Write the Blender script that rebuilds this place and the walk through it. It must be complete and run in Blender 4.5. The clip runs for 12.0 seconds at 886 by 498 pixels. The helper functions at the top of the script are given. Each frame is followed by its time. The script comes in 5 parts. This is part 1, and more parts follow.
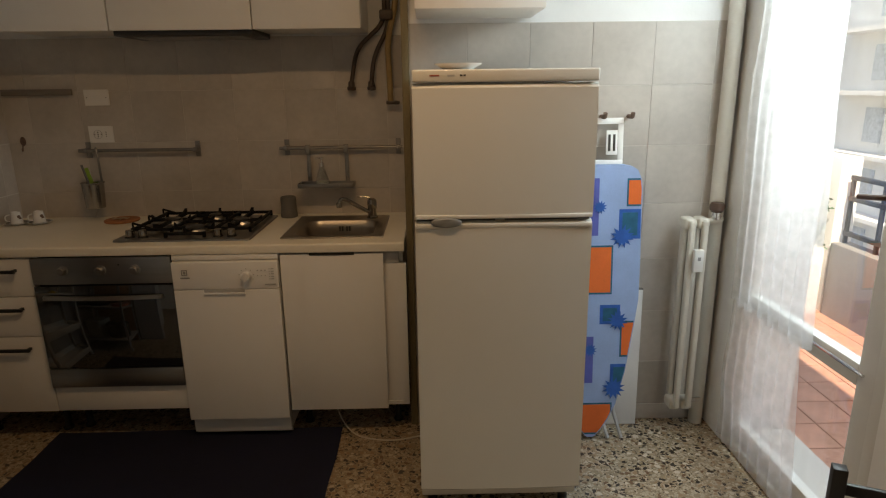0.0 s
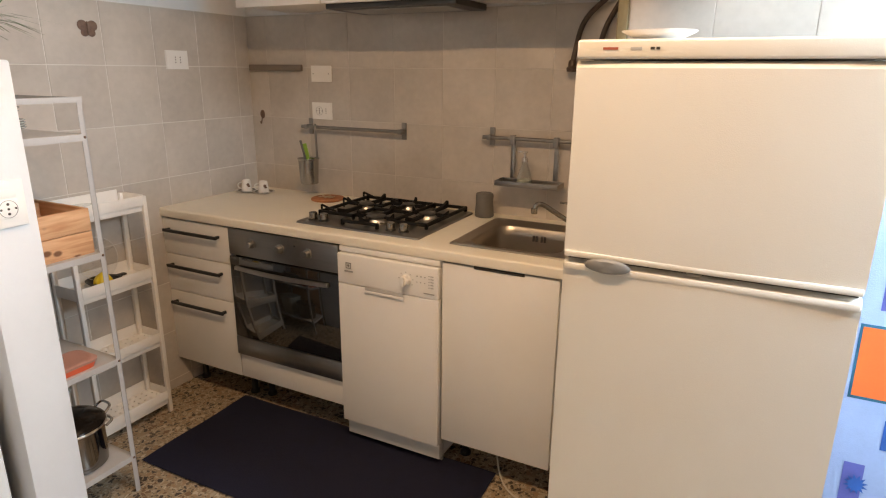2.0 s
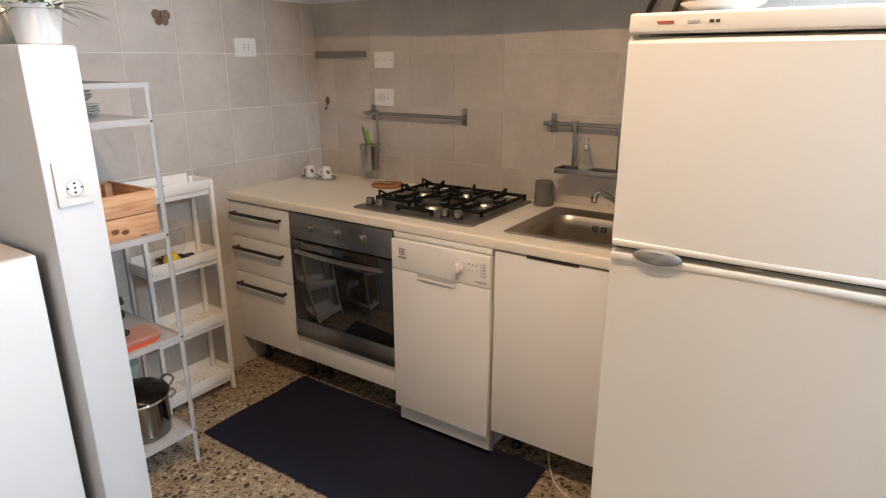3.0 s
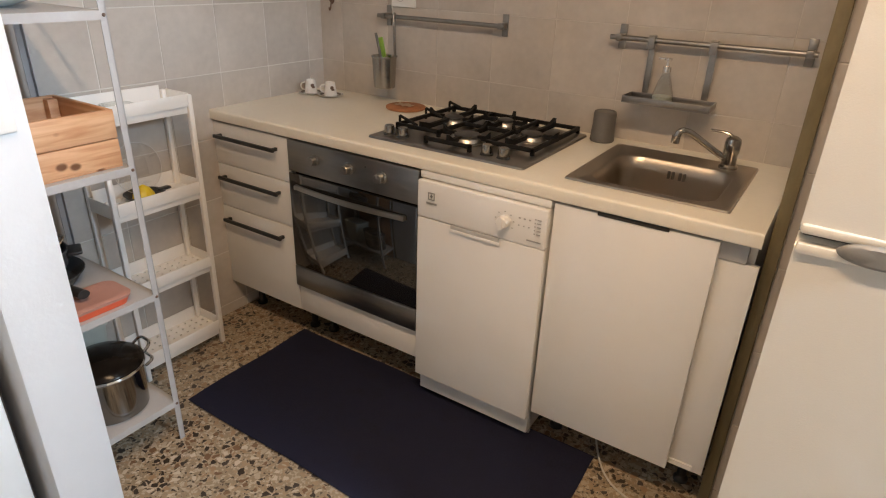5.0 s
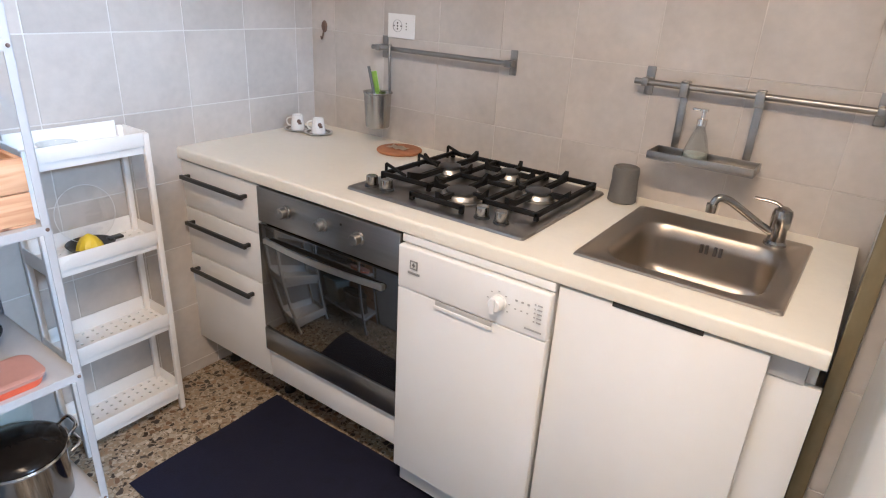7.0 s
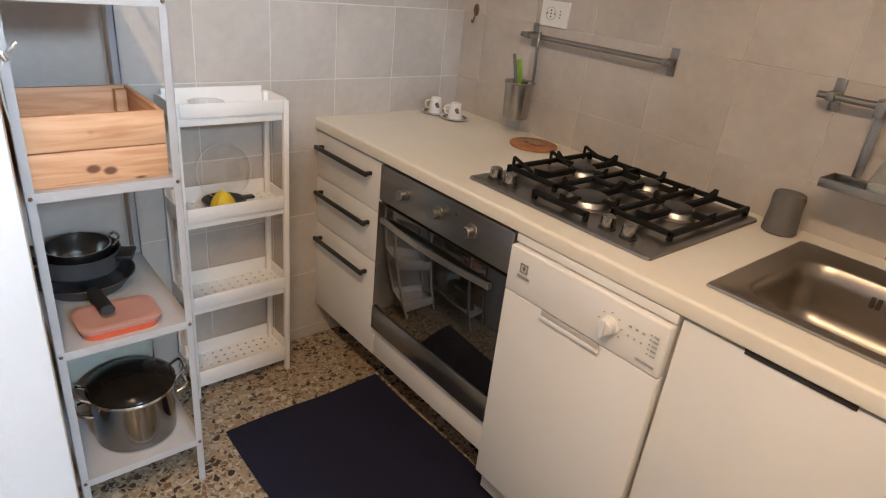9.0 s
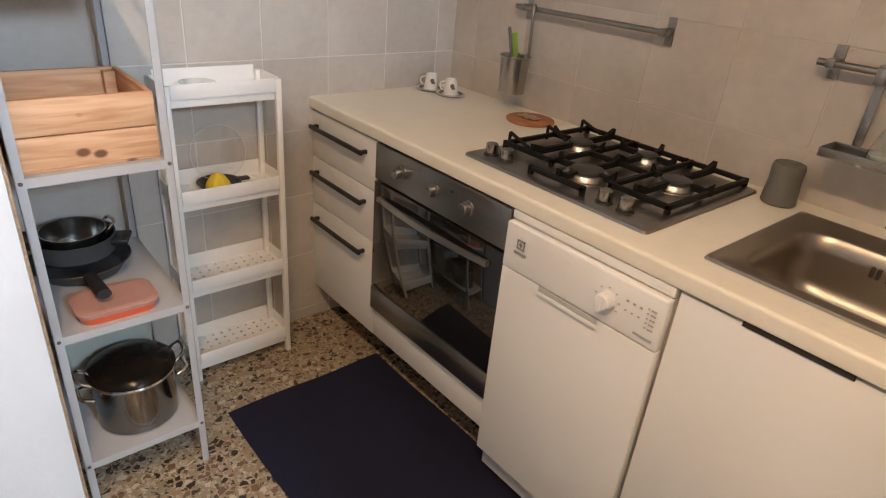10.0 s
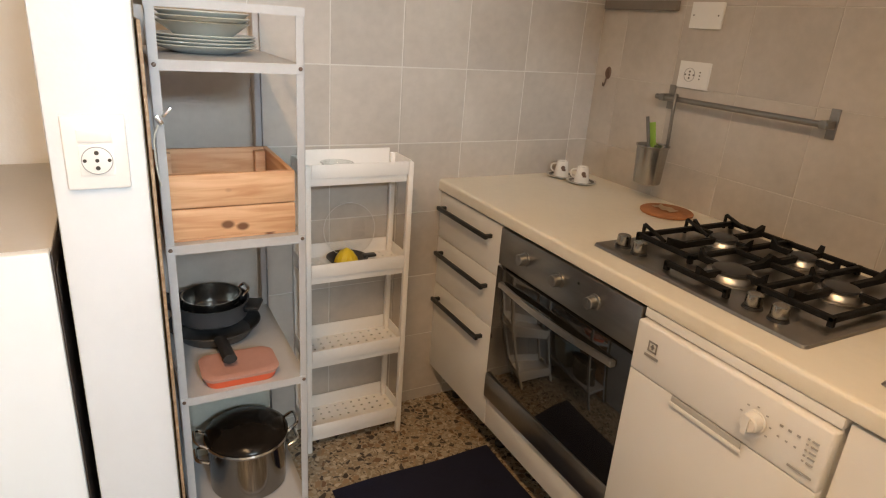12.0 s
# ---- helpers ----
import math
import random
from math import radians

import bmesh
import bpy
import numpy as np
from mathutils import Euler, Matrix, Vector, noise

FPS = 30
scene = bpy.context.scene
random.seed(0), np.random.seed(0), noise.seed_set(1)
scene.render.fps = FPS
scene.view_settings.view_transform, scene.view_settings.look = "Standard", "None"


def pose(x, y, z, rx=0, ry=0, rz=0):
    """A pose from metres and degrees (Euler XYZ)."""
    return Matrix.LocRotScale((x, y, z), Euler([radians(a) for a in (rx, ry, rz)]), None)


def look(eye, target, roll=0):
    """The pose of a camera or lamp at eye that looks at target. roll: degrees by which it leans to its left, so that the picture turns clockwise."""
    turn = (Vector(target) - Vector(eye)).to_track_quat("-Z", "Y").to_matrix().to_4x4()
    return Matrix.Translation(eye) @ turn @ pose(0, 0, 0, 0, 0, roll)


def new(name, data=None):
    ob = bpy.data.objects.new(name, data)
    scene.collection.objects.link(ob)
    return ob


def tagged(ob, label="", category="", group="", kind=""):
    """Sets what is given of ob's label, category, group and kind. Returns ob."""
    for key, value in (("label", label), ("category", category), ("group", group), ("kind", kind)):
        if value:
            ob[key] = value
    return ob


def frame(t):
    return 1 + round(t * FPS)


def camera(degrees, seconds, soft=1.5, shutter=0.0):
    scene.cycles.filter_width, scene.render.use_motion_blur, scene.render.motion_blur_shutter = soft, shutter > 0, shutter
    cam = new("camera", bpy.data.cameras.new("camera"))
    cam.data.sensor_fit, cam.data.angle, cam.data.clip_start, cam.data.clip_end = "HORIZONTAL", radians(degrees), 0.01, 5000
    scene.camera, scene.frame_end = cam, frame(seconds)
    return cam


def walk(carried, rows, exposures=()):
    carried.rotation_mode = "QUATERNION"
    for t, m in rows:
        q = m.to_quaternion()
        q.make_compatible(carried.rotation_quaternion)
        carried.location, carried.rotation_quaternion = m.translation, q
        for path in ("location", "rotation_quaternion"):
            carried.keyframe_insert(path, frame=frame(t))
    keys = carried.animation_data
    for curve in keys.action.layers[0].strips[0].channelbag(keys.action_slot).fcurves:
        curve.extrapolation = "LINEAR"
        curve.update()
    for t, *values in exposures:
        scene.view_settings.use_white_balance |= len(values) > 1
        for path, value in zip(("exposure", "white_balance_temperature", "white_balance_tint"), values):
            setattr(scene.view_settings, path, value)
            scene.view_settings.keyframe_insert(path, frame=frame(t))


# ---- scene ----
cam = camera(71.9, 12.0, soft=1.15)
PATH = [
    (0, (2.099, -3.104, 1.52), (2.129, -1.171, 1.008), -0.7),
    (0.5, (2.214, -3.021, 1.498), (2.184, -1.099, 0.946), -4.1),
    (1, (2.253, -2.796, 1.512), (2.003, -0.883, 0.984), -0.0),
    (1.5, (2.3, -2.638, 1.515), (1.765, -0.772, 1.035), -1.1),
    (2, (2.394, -2.491, 1.507), (1.528, -0.778, 0.949), 0.5),
    (2.5, (2.428, -2.443, 1.485), (1.412, -0.835, 0.867), 0.3),
    (3, (2.442, -2.425, 1.486), (1.373, -0.84, 0.897), -0.1),
    (3.2, (2.445, -2.422, 1.481), (1.376, -0.84, 0.886), -0.5),
    (4.8, (2.09, -2.176, 1.436), (1.054, -0.655, 0.653), 1.9),
    (5, (2.049, -2.129, 1.436), (1.073, -0.601, 0.591), 2.1),
    (5.5, (2.006, -1.99, 1.434), (1.088, -0.432, 0.58), 2.2),
    (6, (2.0, -1.813, 1.436), (1.087, -0.262, 0.564), 1.2),
    (6.5, (1.956, -1.779, 1.43), (0.971, -0.268, 0.565), 2.3),
    (7, (1.933, -1.792, 1.447), (0.886, -0.279, 0.662), 3.3),
    (7.5, (1.925, -1.785, 1.447), (0.835, -0.317, 0.635), 4.1),
    (7.7, (1.936, -1.769, 1.432), (0.828, -0.341, 0.576), 7.1),
    (9.3, (1.906, -1.679, 1.417), (0.526, -0.493, 0.588), 5.5),
    (9.5, (1.911, -1.677, 1.413), (0.525, -0.501, 0.577), 5.2),
    (10, (1.912, -1.669, 1.417), (0.582, -0.477, 0.517), 5.3),
    (10.5, (1.899, -1.655, 1.414), (0.427, -0.547, 0.636), 3.7),
    (11, (1.866, -1.669, 1.466), (0.244, -0.66, 0.875), 3.1),
    (11.5, (1.861, -1.667, 1.427), (0.294, -0.698, 0.65), 5.6),
    (12, (1.866, -1.64, 1.411), (0.223, -0.731, 0.722), 4.2),
]
EXPOSURES = [(0.0, 0.82, 7900, 10), (0.5, 0.92, 8900, 11), (1.0, 1.08, 10000, 12), (1.5, 1.88, 9400, 13), (2.0, 2.46, 7100, 14), (2.5, 2.32, 6400, 13), (3.2, 2.6, 6350, 12), (5.1, 2.60, 6350, 11), (5.5, 3.12, 5700, 11), (6.5, 3.40, 5300, 10), (7.0, 3.35, 5150, 10), (7.6, 3.28, 5100, 10), (9.5, 2.68, 6350, 12), (10.6, 2.68, 6350, 12), (11.0, 2.46, 6800, 12), (11.4, 2.60, 6900, 12), (12.0, 2.60, 7200, 12)]
walk(cam, [(t, look(eye, target, roll)) for t, eye, target, roll in PATH], EXPOSURES)
# ---------------------------------------------------------------- light
world = bpy.data.worlds.new("sky")
scene.world = world
world.use_nodes = True
_sky = world.node_tree.nodes.new("ShaderNodeTexSky")
_sky.sky_type = "NISHITA"
_sky.sun_disc = False
_sky.sun_elevation = radians(53)
_sky.sun_rotation = radians(194.5)
world.node_tree.links.new(_sky.outputs[0], world.node_tree.nodes["Background"].inputs[0])
world.node_tree.nodes["Background"].inputs[1].default_value = 0.15


def lamp(name, kind, m, energy, colour, size=0.1, size_y=None):
    data = bpy.data.lights.new(name, kind)
    data.energy, data.color = energy, colour
    if kind == "AREA":
        data.shape, data.size, data.size_y = "RECTANGLE", size, size_y or size
    elif kind == "SUN":
        data.angle = radians(size)
    else:
        data.shadow_soft_size = size
    ob = new(name, data)
    ob.matrix_world = m
    return ob


SUN_DIR = Vector((0.15, 0.58, -0.80))
lamp("sun", "SUN", look((0, 0, 9), Vector((0, 0, 9)) + SUN_DIR), 5.0, (1.0, 0.95, 0.86), 0.5)
# sky light that enters by the glazed balcony door
lamp("door_daylight", "AREA", look((3.63, -1.14, 2.08), (2.3, -1.30, 0.3)), 21, (0.64, 0.83, 1.0), 0.74, 0.36)
# warm tube of the ceiling lamp, hung across the kitchen
lamp("ceiling_tube_light", "AREA", pose(1.84, -1.78, 2.495), 5.5, (1.0, 0.66, 0.37), 1.1, 0.05)


# ---------------------------------------------------------------- mesh tools
def mesh_of(bm, name, mats, smooth=True, angle=35):
    bmesh.ops.recalc_face_normals(bm, faces=bm.faces)
    for f in bm.faces:
        f.smooth = smooth
    if smooth:
        for e in bm.edges:
            e.smooth = len(e.link_faces) == 2 and e.calc_face_angle(0) < radians(angle)
    me = bpy.data.meshes.new(name)
    bm.to_mesh(me)
    bm.free()
    for m in mats if isinstance(mats, (list, tuple)) else [mats]:
        me.materials.append(m)
    return me


def add_box(bm, x0, x1, y0, y1, z0, z1, bevel=0.0, seg=2, m=None, index=0):
    made = bmesh.ops.create_cube(bm, size=1)["verts"]
    c, s = Vector(((x0 + x1) / 2, (y0 + y1) / 2, (z0 + z1) / 2)), Vector((x1 - x0, y1 - y0, z1 - z0))
    for v in made:
        v.co = Vector(v.co[i] * s[i] for i in range(3)) + c
        if m:
            v.co = m @ v.co
    faces = {f for v in made for f in v.link_faces}
    for f in faces:
        f.material_index = index
    if bevel:
        edges = list({e for v in made for e in v.link_edges})
        out = bmesh.ops.bevel(bm, geom=edges, offset=bevel, segments=seg, affect="EDGES", profile=0.5)
        for f in out["faces"]:
            f.material_index = index


def add_lathe(bm, profile, m=None, seg=32, index=0):
    """Turns a profile of (radius, height) about z."""
    rings = []
    for r, h in profile:
        if r < 1e-5:
            rings.append([bm.verts.new((0, 0, h))])
        else:
            rings.append([bm.verts.new((r * math.cos(a), r * math.sin(a), h)) for a in (2 * math.pi * k / seg for k in range(seg))])
    if m:
        for ring in rings:
            for v in ring:
                v.co = m @ v.co
    for a, b in zip(rings, rings[1:]):
        for k in range(seg):
            p, q = a[k % len(a)], a[(k + 1) % len(a)]
            s, t = b[(k + 1) % len(b)], b[k % len(b)]
            vs = []
            for v in (p, q, s, t):
                if v not in vs:
                    vs.append(v)
            if len(vs) > 2:
                bm.faces.new(vs).material_index = index
    return rings


def add_tube(bm, points, r, seg=10, index=0, closed=False, flat=1.0):
    """A round rod along points; flat squeezes it sideways."""
    pts = [Vector(p) for p in points]
    n = len(pts)
    rings, up = [], None
    for k, p in enumerate(pts):
        if closed:
            t = (pts[(k + 1) % n] - pts[k - 1]).normalized()
        else:
            t = (pts[min(k + 1, n - 1)] - pts[max(k - 1, 0)]).normalized()
        if up is None:
            up = Vector((0, 0, 1)) if abs(t.z) < 0.9 else Vector((0, 1, 0))
        side = t.cross(up).normalized()
        up = side.cross(t).normalized()
        rings.append([bm.verts.new(p + r * (math.cos(a) * side * flat + math.sin(a) * up)) for a in (2 * math.pi * j / seg for j in range(seg))])
    for a, b in zip(rings, rings[1:] + (rings[:1] if closed else [])):
        for j in range(seg):
            bm.faces.new((a[j], a[(j + 1) % seg], b[(j + 1) % seg], b[j])).material_index = index
    if not closed:
        for ring in (rings[0], rings[-1]):
            bm.faces.new(ring).material_index = index


def rounded(points, r, seg=5):
    """Rounds the corners of an open line of points."""
    pts = [Vector(p) for p in points]
    out = [pts[0]]
    for a, b, c in zip(pts, pts[1:], pts[2:]):
        u, w = (a - b), (c - b)
        d = min(r, u.length / 2, w.length / 2)
        p, q = b + u.normalized() * d, b + w.normalized() * d
        for k in range(seg + 1):
            s = k / seg
            out.append((1 - s) ** 2 * p + 2 * s * (1 - s) * b + s * s * q)
    return out + [pts[-1]]


def add_plate(bm, outline, axis_from, axis_to, index=0):
    """A flat piece: an outline of 3D points pushed from one offset to another."""
    a = [bm.verts.new(Vector(p) + Vector(axis_from)) for p in outline]
    b = [bm.verts.new(Vector(p) + Vector(axis_to)) for p in outline]
    n = len(a)
    bm.faces.new(a).material_index = index
    bm.faces.new(b[::-1]).material_index = index
    for k in range(n):
        bm.faces.new((a[k], b[k], b[(k + 1) % n], a[(k + 1) % n])).material_index = index


def turned(at, rx=0, ry=0, rz=0):
    return pose(at[0], at[1], at[2], rx, ry, rz)


# ---------------------------------------------------------------- things and parts
def thing(name, base, label, category, group="", kind=""):
    ob = new(name)
    ob.empty_display_size = 0.05
    ob.location = base
    return tagged(ob, label, category, group, kind)


def part(parent, name, me, label=""):
    """A mesh in world coordinates as a part of parent."""
    ob = new(name, me)
    ob.parent = parent
    at = Vector(parent.location)
    up = parent.parent
    if up is None:
        ob.location = -at
    return tagged(ob, label)


def box_part(parent, name, x0, x1, y0, y1, z0, z1, mat, bevel=0.002, label="", seg=2):
    bm = bmesh.new()
    add_box(bm, x0, x1, y0, y1, z0, z1, bevel, seg)
    return part(parent, name, mesh_of(bm, name, mat), label)


def tube_part(parent, name, points, r, mat, seg=10, label="", closed=False, flat=1.0):
    bm = bmesh.new()
    add_tube(bm, points, r, seg, closed=closed, flat=flat)
    return part(parent, name, mesh_of(bm, name, mat), label)


def lathe_part(parent, name, profile, at, mat, seg=32, label="", rx=0, ry=0, rz=0):
    bm = bmesh.new()
    add_lathe(bm, profile, turned(at, rx, ry, rz), seg)
    return part(parent, name, mesh_of(bm, name, mat), label)


def solid(name, x0, x1, y0, y1, z0, z1, mat, bevel=0.0, label="", category="", kind=""):
    bm = bmesh.new()
    add_box(bm, x0, x1, y0, y1, z0, z1, bevel)
    return tagged(new(name, mesh_of(bm, name, mat)), label, category, "", kind)


# ---------------------------------------------------------------- materials
def material(name, colour, rough=0.5, metal=0.0, vary=0.06, scale=6.0, bump=0.0, bump_scale=60.0, rough_vary=0.08, stretch=None, shift=False, coat=0.0, fine=0.0, spec=0.5):
    """A surface with two scales of uneven colour, uneven gloss and fine relief."""
    mat = bpy.data.materials.new(name)
    mat.use_nodes = True
    nt = mat.node_tree
    N, L = nt.nodes.new, nt.links.new
    bsdf = nt.nodes["Principled BSDF"]
    bsdf.inputs["Coat Roughness"].default_value = 0.04
    bsdf.inputs["Metallic"].default_value = metal
    bsdf.inputs["Coat Weight"].default_value = coat
    bsdf.inputs["Specular IOR Level"].default_value = spec
    tc = N("ShaderNodeTexCoord")
    vec = tc.outputs["Object"]
    mp = N("ShaderNodeMapping")
    L(vec, mp.inputs["Vector"])
    if stretch:
        mp.inputs["Scale"].default_value = stretch
    vec = mp.outputs[0]
    if shift:
        oi = N("ShaderNodeObjectInfo")
        mul = N("ShaderNodeMath")
        mul.operation = "MULTIPLY"
        mul.inputs[1].default_value = 37.0
        L(oi.outputs["Random"], mul.inputs[0])
        add = N("ShaderNodeVectorMath")
        L(vec, add.inputs[0])
        L(mul.outputs[0], add.inputs[1])
        vec = add.outputs[0]
    n1, n2 = N("ShaderNodeTexNoise"), N("ShaderNodeTexNoise")
    for n, s in ((n1, scale), (n2, scale * 11)):
        n.inputs["Scale"].default_value = s
        n.inputs["Detail"].default_value = 5
        L(vec, n.inputs["Vector"])
    mix = N("ShaderNodeMath")
    mix.operation = "MULTIPLY_ADD"
    mix.inputs[1].default_value = 0.35 + fine
    L(n2.outputs[0], mix.inputs[0])
    L(n1.outputs[0], mix.inputs[2])
    rng = N("ShaderNodeMapRange")
    rng.inputs[1].default_value, rng.inputs[2].default_value = 0.45, 0.90
    rng.inputs[3].default_value, rng.inputs[4].default_value = 1 - vary, 1 + vary
    L(mix.outputs[0], rng.inputs[0])
    hsv = N("ShaderNodeHueSaturation")
    hsv.inputs["Color"].default_value = (*colour, 1)
    L(rng.outputs[0], hsv.inputs["Value"])
    L(hsv.outputs[0], bsdf.inputs["Base Color"])
    rr = N("ShaderNodeMapRange")
    rr.inputs[3].default_value, rr.inputs[4].default_value = max(0.02, rough - rough_vary), min(1, rough + rough_vary)
    L(n1.outputs[0], rr.inputs[0])
    L(rr.outputs[0], bsdf.inputs["Roughness"])
    if bump:
        n3 = N("ShaderNodeTexNoise")
        n3.inputs["Scale"].default_value = bump_scale
        n3.inputs["Detail"].default_value = 3
        L(vec, n3.inputs["Vector"])
        b = N("ShaderNodeBump")
        b.inputs["Strength"].default_value = bump
        b.inputs["Distance"].default_value = 0.004
        L(n3.outputs[0], b.inputs["Height"])
        L(b.outputs[0], bsdf.inputs["Normal"])
    return mat


def terrazzo():
    mat = bpy.data.materials.new("terrazzo")
    mat.use_nodes = True
    nt = mat.node_tree
    N, L = nt.nodes.new, nt.links.new
    bsdf = nt.nodes["Principled BSDF"]
    tc = N("ShaderNodeTexCoord")
    warp = N("ShaderNodeTexNoise")
    warp.inputs["Scale"].default_value = 34
    L(tc.outputs["Object"], warp.inputs["Vector"])
    wm = N("ShaderNodeMix")
    wm.data_type, wm.inputs[0].default_value = "VECTOR", 0.022
    L(tc.outputs["Object"], wm.inputs[4])
    L(warp.outputs["Color"], wm.inputs[5])
    last = None
    for scale, thresh, stops in ((125.0, 0.06, ((0.0, (0.30, 0.23, 0.15)), (0.34, (0.46, 0.39, 0.29)), (0.66, (0.11, 0.08, 0.05)), (0.8, (0.36, 0.26, 0.16)))),
                                 (50.0, 0.13, ((0.0, (0.045, 0.033, 0.025)), (0.26, (0.33, 0.22, 0.13)), (0.42, (0.54, 0.47, 0.37)), (0.58, (0.19, 0.11, 0.06)), (0.76, (0.42, 0.35, 0.26)), (0.88, (0.06, 0.048, 0.04))))):
        v, e = N("ShaderNodeTexVoronoi"), N("ShaderNodeTexVoronoi")
        e.feature = "DISTANCE_TO_EDGE"
        for n in (v, e):
            n.inputs["Scale"].default_value = scale
            L(wm.outputs[1], n.inputs["Vector"])
        sep = N("ShaderNodeSeparateColor")
        L(v.outputs["Color"], sep.inputs[0])
        ramp = N("ShaderNodeValToRGB")
        ramp.color_ramp.interpolation = "CONSTANT"
        while len(ramp.color_ramp.elements) < len(stops):
            ramp.color_ramp.elements.new(0.5)
        for el, (p, c) in zip(ramp.color_ramp.elements, stops):
            el.position, el.color = p, (*c, 1)
        L(sep.outputs[0], ramp.inputs[0])
        mask = N("ShaderNodeMath")
        mask.operation = "GREATER_THAN"
        mask.inputs[1].default_value = thresh
        L(e.outputs["Distance"], mask.inputs[0])
        keep = N("ShaderNodeMath")
        keep.operation = "GREATER_THAN"
        keep.inputs[1].default_value = 0.46 if last else -1.0
        L(sep.outputs[1], keep.inputs[0])
        both = N("ShaderNodeMath")
        both.operation = "MULTIPLY"
        L(mask.outputs[0], both.inputs[0])
        L(keep.outputs[0], both.inputs[1])
        m = N("ShaderNodeMix")
        m.data_type = "RGBA"
        L(both.outputs[0], m.inputs[0])
        if last:
            L(last, m.inputs[6])
        else:
            m.inputs[6].default_value = (0.33, 0.27, 0.19, 1)
        L(ramp.outputs[0], m.inputs[7])
        last = m.outputs[2]
    big = N("ShaderNodeTexNoise")
    big.inputs["Scale"].default_value = 1.7
    L(tc.outputs["Object"], big.inputs["Vector"])
    hsv = N("ShaderNodeHueSaturation")
    rg = N("ShaderNodeMapRange")
    rg.inputs[3].default_value, rg.inputs[4].default_value = 0.85, 1.12
    L(big.outputs[0], rg.inputs[0])
    L(rg.outputs[0], hsv.inputs["Value"])
    L(last, hsv.inputs["Color"])
    L(hsv.outputs[0], bsdf.inputs["Base Color"])
    rr = N("ShaderNodeMapRange")
    rr.inputs[3].default_value, rr.inputs[4].default_value = 0.22, 0.42
    L(warp.outputs[0], rr.inputs[0])
    L(rr.outputs[0], bsdf.inputs["Roughness"])
    return mat


def pine():
    mat = bpy.data.materials.new("pine_wood")
    mat.use_nodes = True
    nt = mat.node_tree
    N, L = nt.nodes.new, nt.links.new
    bsdf = nt.nodes["Principled BSDF"]
    tc, oi = N("ShaderNodeTexCoord"), N("ShaderNodeObjectInfo")
    mul = N("ShaderNodeMath")
    mul.operation, mul.inputs[1].default_value = "MULTIPLY", 23.0
    L(oi.outputs["Random"], mul.inputs[0])
    add = N("ShaderNodeVectorMath")
    L(tc.outputs["Object"], add.inputs[0])
    L(mul.outputs[0], add.inputs[1])
    mp = N("ShaderNodeMapping")
    mp.inputs["Scale"].default_value = (5, 5, 60)
    L(add.outputs[0], mp.inputs[0])
    grain = N("ShaderNodeTexNoise")
    grain.inputs["Scale"].default_value, grain.inputs["Detail"].default_value, grain.inputs["Distortion"].default_value = 1.0, 6, 0.8
    L(mp.outputs[0], grain.inputs["Vector"])
    ramp = N("ShaderNodeValToRGB")
    for el, (p, c) in zip(ramp.color_ramp.elements, ((0.30, (0.52, 0.26, 0.125)), (0.66, (0.72, 0.45, 0.26)))):
        el.position, el.color = p, (*c, 1)
    L(grain.outputs[0], ramp.inputs[0])
    mp2 = N("ShaderNodeMapping")
    mp2.inputs["Scale"].default_value = (10, 10, 15)
    L(add.outputs[0], mp2.inputs[0])
    vor = N("ShaderNodeTexVoronoi")
    vor.inputs["Scale"].default_value = 1.0
    L(mp2.outputs[0], vor.inputs["Vector"])
    knot = N("ShaderNodeMapRange")
    knot.inputs[1].default_value, knot.inputs[2].default_value = 0.10, 0.17
    knot.inputs[3].default_value, knot.inputs[4].default_value = 0.92, 0.0
    L(vor.outputs["Distance"], knot.inputs[0])
    mix = N("ShaderNodeMix")
    mix.data_type = "RGBA"
    L(knot.outputs[0], mix.inputs[0])
    L(ramp.outputs[0], mix.inputs[6])
    mix.inputs[7].default_value = (0.13, 0.05, 0.02, 1)
    L(mix.outputs[2], bsdf.inputs["Base Color"])
    bsdf.inputs["Roughness"].default_value = 0.55
    b = N("ShaderNodeBump")
    b.inputs["Strength"].default_value, b.inputs["Distance"].default_value = 0.25, 0.002
    L(grain.outputs[0], b.inputs["Height"])
    L(b.outputs[0], bsdf.inputs["Normal"])
    return mat


